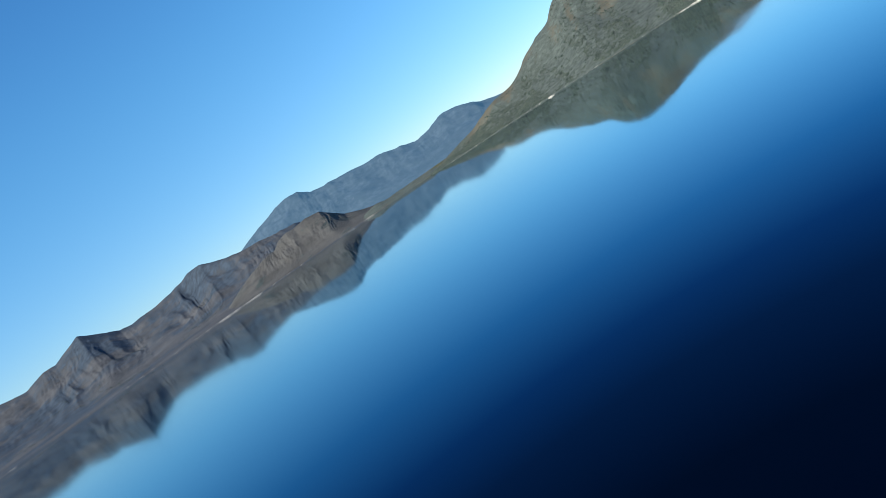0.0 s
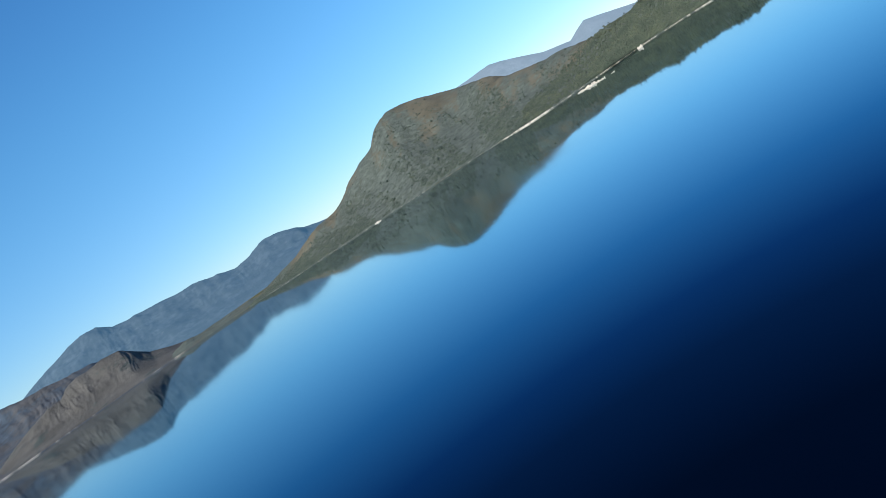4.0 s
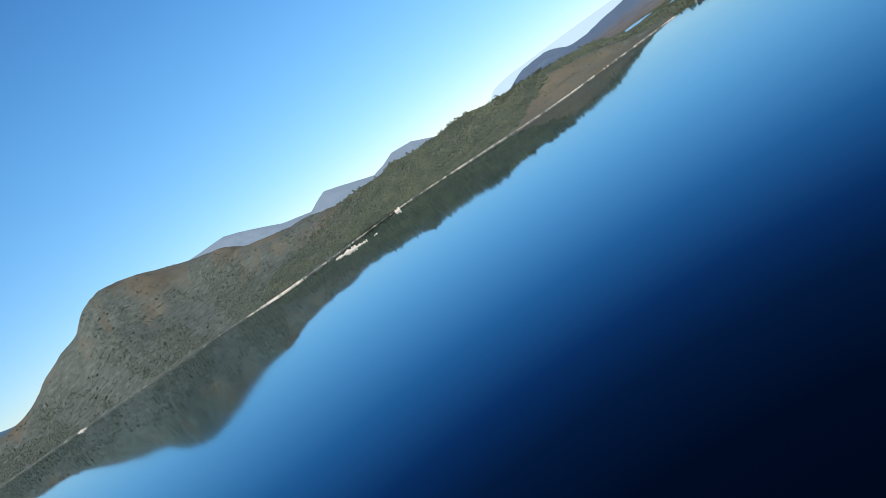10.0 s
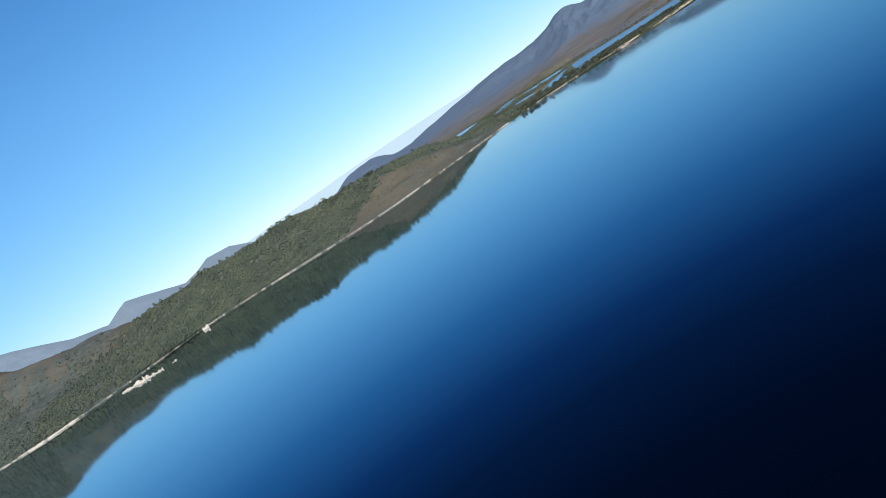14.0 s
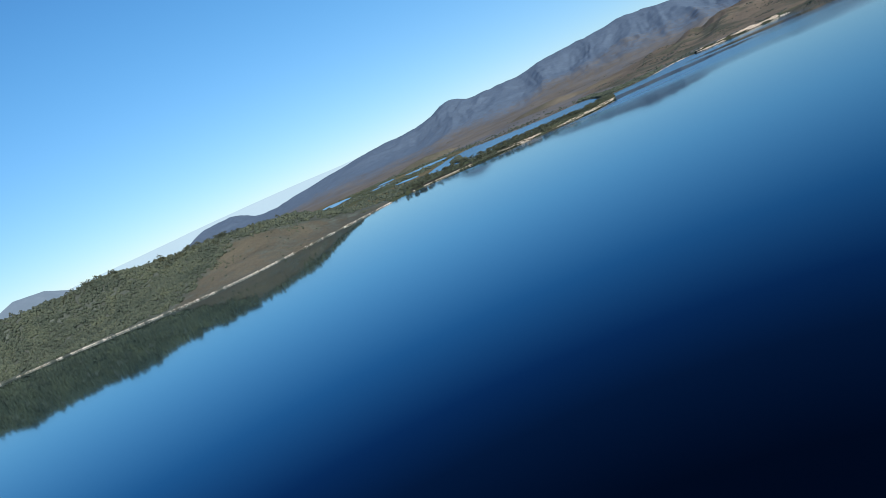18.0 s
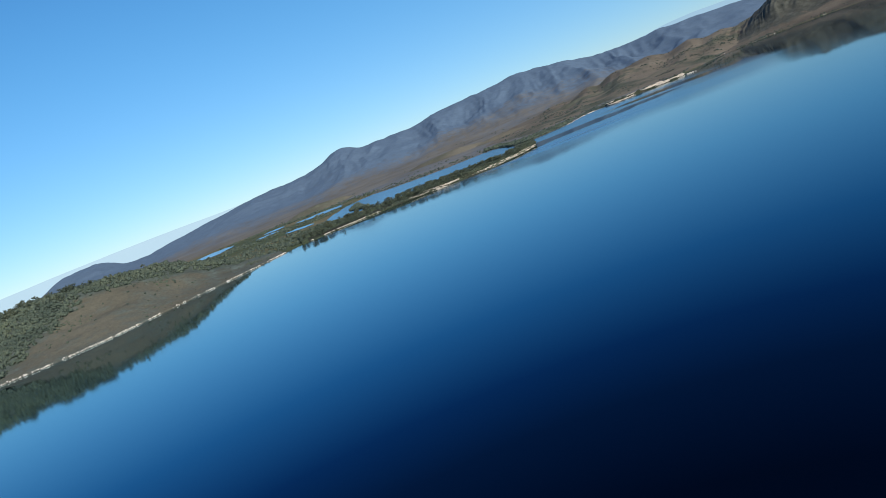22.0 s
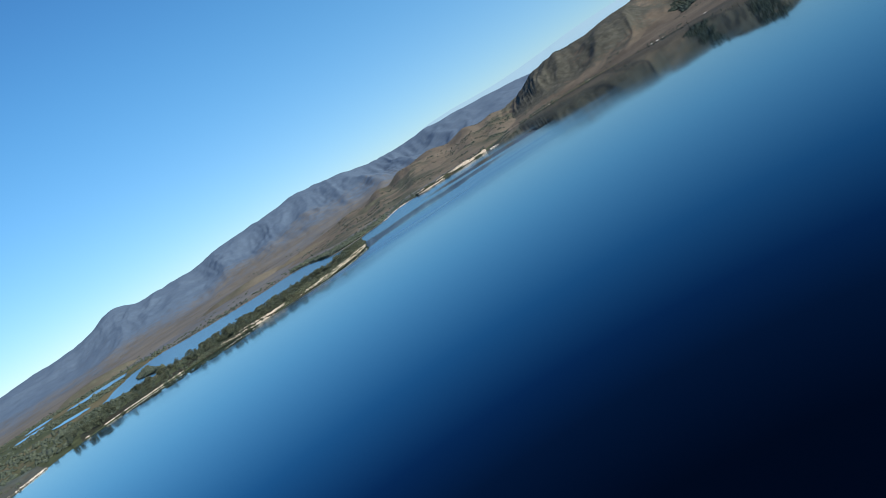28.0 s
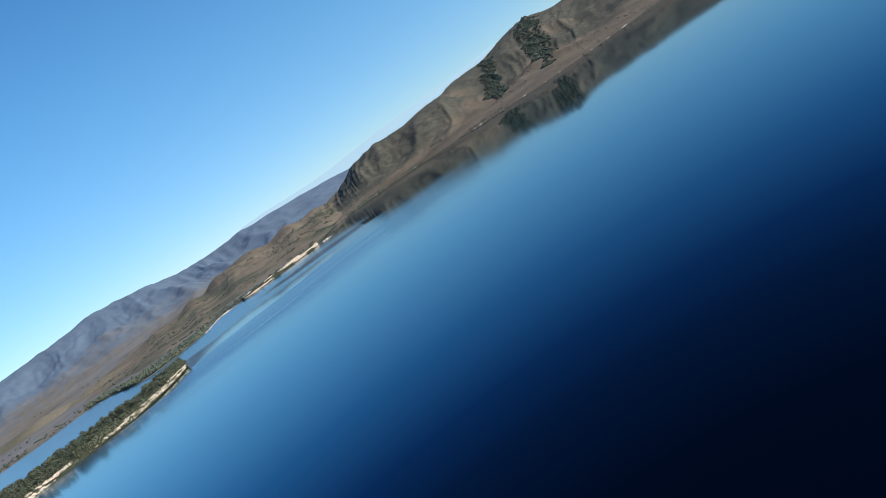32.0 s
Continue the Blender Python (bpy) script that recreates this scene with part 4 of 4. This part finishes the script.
low = face[r.integers(int(len(face) * 0.30), len(face), 4200), r.integers(1, 9, 4200)]
w = np.concatenate([w, low[(low[:, 2] > 0.2) & (r.random(len(low)) < 0.03 + 0.9 * patchy(low, 46, 48, 0.05, 0.15) + 0.3 * patchy(low, 9, 49, 0.1, 0.3))]])
scatter("bank_scrub", DOTS, w, rng.uniform(0.8, 2.6, len(w)), LEAF_TREE, "dark scrub clinging to the sandy bank", "scrub")
bank(mount, "channel_bank", (0.44, 0.79), (0.10, 0.14), 1.6, 0.42, SAND, "thin sandy bank along the far side of the channel", 89, 4.0, 90)
w = spread(mount, 2600, (0.79, 0.925), (0.125, 0.19), lambda p, u, v: np.where(v < 0.15, 0.22, 0.5) * (0.2 + 0.8 * patchy(p, 30, 45, -0.2, 0.2)), 46)
scatter("bluff_scrub", CROWNS, w, rng.uniform(3, 6.5, len(w)), LEAF_FAR, "dark green scrub on top of the pale sand bluff", "scrub")
def hollows(p, u, v):
    """Two ragged stands of forest in the hollows of the hill."""
    du, dv = u + 0.02 * rough_noise(p[:, 0], p[:, 1], 90, 4, 65), v + 0.07 * rough_noise(p[:, 0], p[:, 1], 80, 4, 67)
    first = np.clip(1.3 - np.hypot((du - 0.545 - 0.04 * (dv - 0.55)) / 0.013, (dv - 0.55) / 0.13) ** 2, 0, 1)
    second = np.clip(1.3 - np.hypot((du - 0.655) / 0.034, (dv - 0.55) / 0.15) ** 2, 0, 1)
    return np.maximum(first, second * (0.35 + 0.65 * patchy(p, 50, 63, -0.1, 0.2)))


w = spread(right, 26000, (0.48, 0.74), (0.34, 0.74), hollows, 64)
scatter("gully_forest", CANOPY, w, rng.uniform(6, 11, len(w)), LEAF_DARK, "dark green forest filling the hollows of the brown hill", "woodland", (0.8, 1.3))
bank(right, "waterline_rocks", (0.05, 1.0), (0.20, 0.25), 0.45, 0.36, ROCK, "broken line of pale rocks at the foot of the brown hill", 88, 2.0, 12)


def skerry(x, y, long, wide, high, turn, seed):
    """A rocky islet: a heap of pale jagged rocks standing out of the water."""
    base = new("rocky_islet")
    base.location = (x, y, 0)
    r = np.random.default_rng(seed)
    c, s = math.cos(radians(turn)), math.sin(radians(turn))
    for k in range(max(5, int(long * 0.8))):
        f, g = r.uniform(-0.5, 0.5), r.uniform(-0.5, 0.5)
        px, py = f * long, g * wide * (1 - 2 * abs(f) * 0.6)
        size = r.uniform(1.2, 4.6) * (1.1 - abs(f))
        v = lump((size * r.uniform(0.5, 1.0), size * r.uniform(0.3, 0.7), high * r.uniform(0.25, 1.0) ** 1.5 * (1.15 - abs(f))), 0.5, seed * 50 + k)
        stone = new("rock", fast_mesh("rock", v, ICO_F, ROCK))
        stone.parent = base
        stone.location = (px * c - py * s, px * s + py * c, 0.2)
    return tagged(base, "low islet of pale jagged rocks standing in calm water", "islet")


skerry(803, 1298, 92, 14, 4.2, 92, 5)
skerry(818, 1238, 8, 5, 2.0, 30, 6)
skerry(1000, 1372, 20, 10, 7.0, 40, 7)
skerry(500, 2022, 26, 8, 4.0, 120, 8)
skerry(2150, 160, 22, 8, 3.0, 100, 9)


# ---- trees of the peninsula ----
def tube(a, b, ra, rb, sides=6):
    a, b = Vector(a), Vector(b)
    q = (b - a).to_track_quat("Z", "Y")
    ring = [Vector((math.cos(k * 6.2832 / sides), math.sin(k * 6.2832 / sides), 0)) for k in range(sides)]
    v = [a + q @ (p * ra) for p in ring] + [b + q @ (p * rb) for p in ring]
    f = []
    for k in range(sides):
        n = (k + 1) % sides
        f += [(k, n, sides + n), (k, sides + n, sides + k)]
    return np.array([tuple(p) for p in v]), np.array(f)


def tree(seed):
    """A small lakeside gum tree: leaning trunk with forking limbs under a ragged crown."""
    r = np.random.default_rng(seed)
    top = (r.uniform(-0.06, 0.06), r.uniform(-0.06, 0.06), 0.5)
    wood = [tube((0, 0, -0.06), top, 0.028, 0.018)]
    leaves = []
    for k in range(4):
        a = k * 1.57 + r.random()
        tip = (top[0] + math.cos(a) * r.uniform(0.14, 0.26), top[1] + math.sin(a) * r.uniform(0.14, 0.26), r.uniform(0.66, 0.84))
        wood.append(tube((top[0], top[1], r.uniform(0.34, 0.5)), tip, 0.014, 0.006, 5))
        for j in range(19):
            v, f = tuft(r.uniform(0.06, 0.12), seed * 71 + k * 37 + j)
            leaves.append((v + np.array(tip) + np.array([r.normal(0, 0.11), r.normal(0, 0.11), r.uniform(-0.26, 0.16)]), f))
    for j in range(26):
        v, f = tuft(r.uniform(0.06, 0.12), seed * 71 + 250 + j)
        leaves.append((v + np.array([r.uniform(-0.26, 0.26), r.uniform(-0.26, 0.26), r.uniform(0.12, 0.62)]), f))
    base = new("tree")
    trunk = new("trunk", fast_mesh("trunk", *wood[0], BARK))
    limbs = new("limbs", fast_mesh("limbs", *joined(wood[1:]), BARK))
    crown = new("crown", fast_mesh("crown", *joined(leaves), LEAF_TREE))
    for piece in (trunk, limbs, crown):
        piece.parent = base
    return tagged(base, "small dark green gum tree on the sandy peninsula", "tree", "trees on the peninsula")


TREES = [tree(s) for s in range(3, 9)]
for k, t in enumerate(TREES):
    p = spit.place(np.array([0.45 + 0.08 * k]), np.array([0.52]))[0]
    t.matrix_basis = Matrix.LocRotScale(tuple(p), Euler((0, 0, k)), (9, 9, 8.5))
w = spread(spit, 1100, (0.02, 0.985), (0.22, 0.9), lambda p, u, v: np.clip(0.32 + 0.3 * patchy(p, 30, 91) - 0.25 * (v > 0.8), 0, 1) * np.where(v < 0.36, 0.4 + 1.1 * patchy(p, 40, 90, -0.1, 0.2), 0.8) * np.where(u < 0.3, 0.45, 1), 92)
for k, p in enumerate(w[:290]):
    s = rng.uniform(5.0, 9.5)
    src = TREES[k % len(TREES)]
    c = copy_thing(src, Matrix.Identity(4))
    c.matrix_basis = Matrix.LocRotScale(tuple(p - np.array([0, 0, 0.2])), Euler((0, 0, rng.random() * 6.28)), (s * rng.uniform(0.9, 1.25), s * rng.uniform(0.9, 1.25), s * rng.uniform(0.75, 1.0)))
w = spread(spit, 1700, (0.0, 0.985), (0.34, 0.95), lambda p, u, v: (0.2 + 0.55 * patchy(p, 35, 95)) * np.where(u < 0.36, 0.4, 1), 96)
scatter("peninsula_wood", FINE, w, rng.uniform(3.5, 7.0, len(w)), LEAF, "dense dark green low wood covering the peninsula", "woodland")
w = spread(islet, 1100, (0.02, 0.98), (0.2, 0.8), lambda p, u, v: 0.5 + 0 * u, 97)
scatter("islet_scrub", BUSHES, w, rng.uniform(3.5, 6.5, len(w)), LEAF, "green scrub covering the marsh islet", "scrub")
w = spread(spit, 1500, (0.0, 0.99), (0.33, 0.92), lambda p, u, v: 0.3 + 0.3 * patchy(p, 25, 93), 94)
w = np.concatenate([w, spread(spit, 3200, (0.2, 0.99), (0.15, 0.35), lambda p, u, v: 0.08 + 0.7 * patchy(p, 12, 98, 0.0, 0.3), 99)])
scatter("undergrowth", BUSHES, w, rng.uniform(1.2, 3.4, len(w)), LEAF, "olive undergrowth between the trees of the peninsula", "undergrowth")
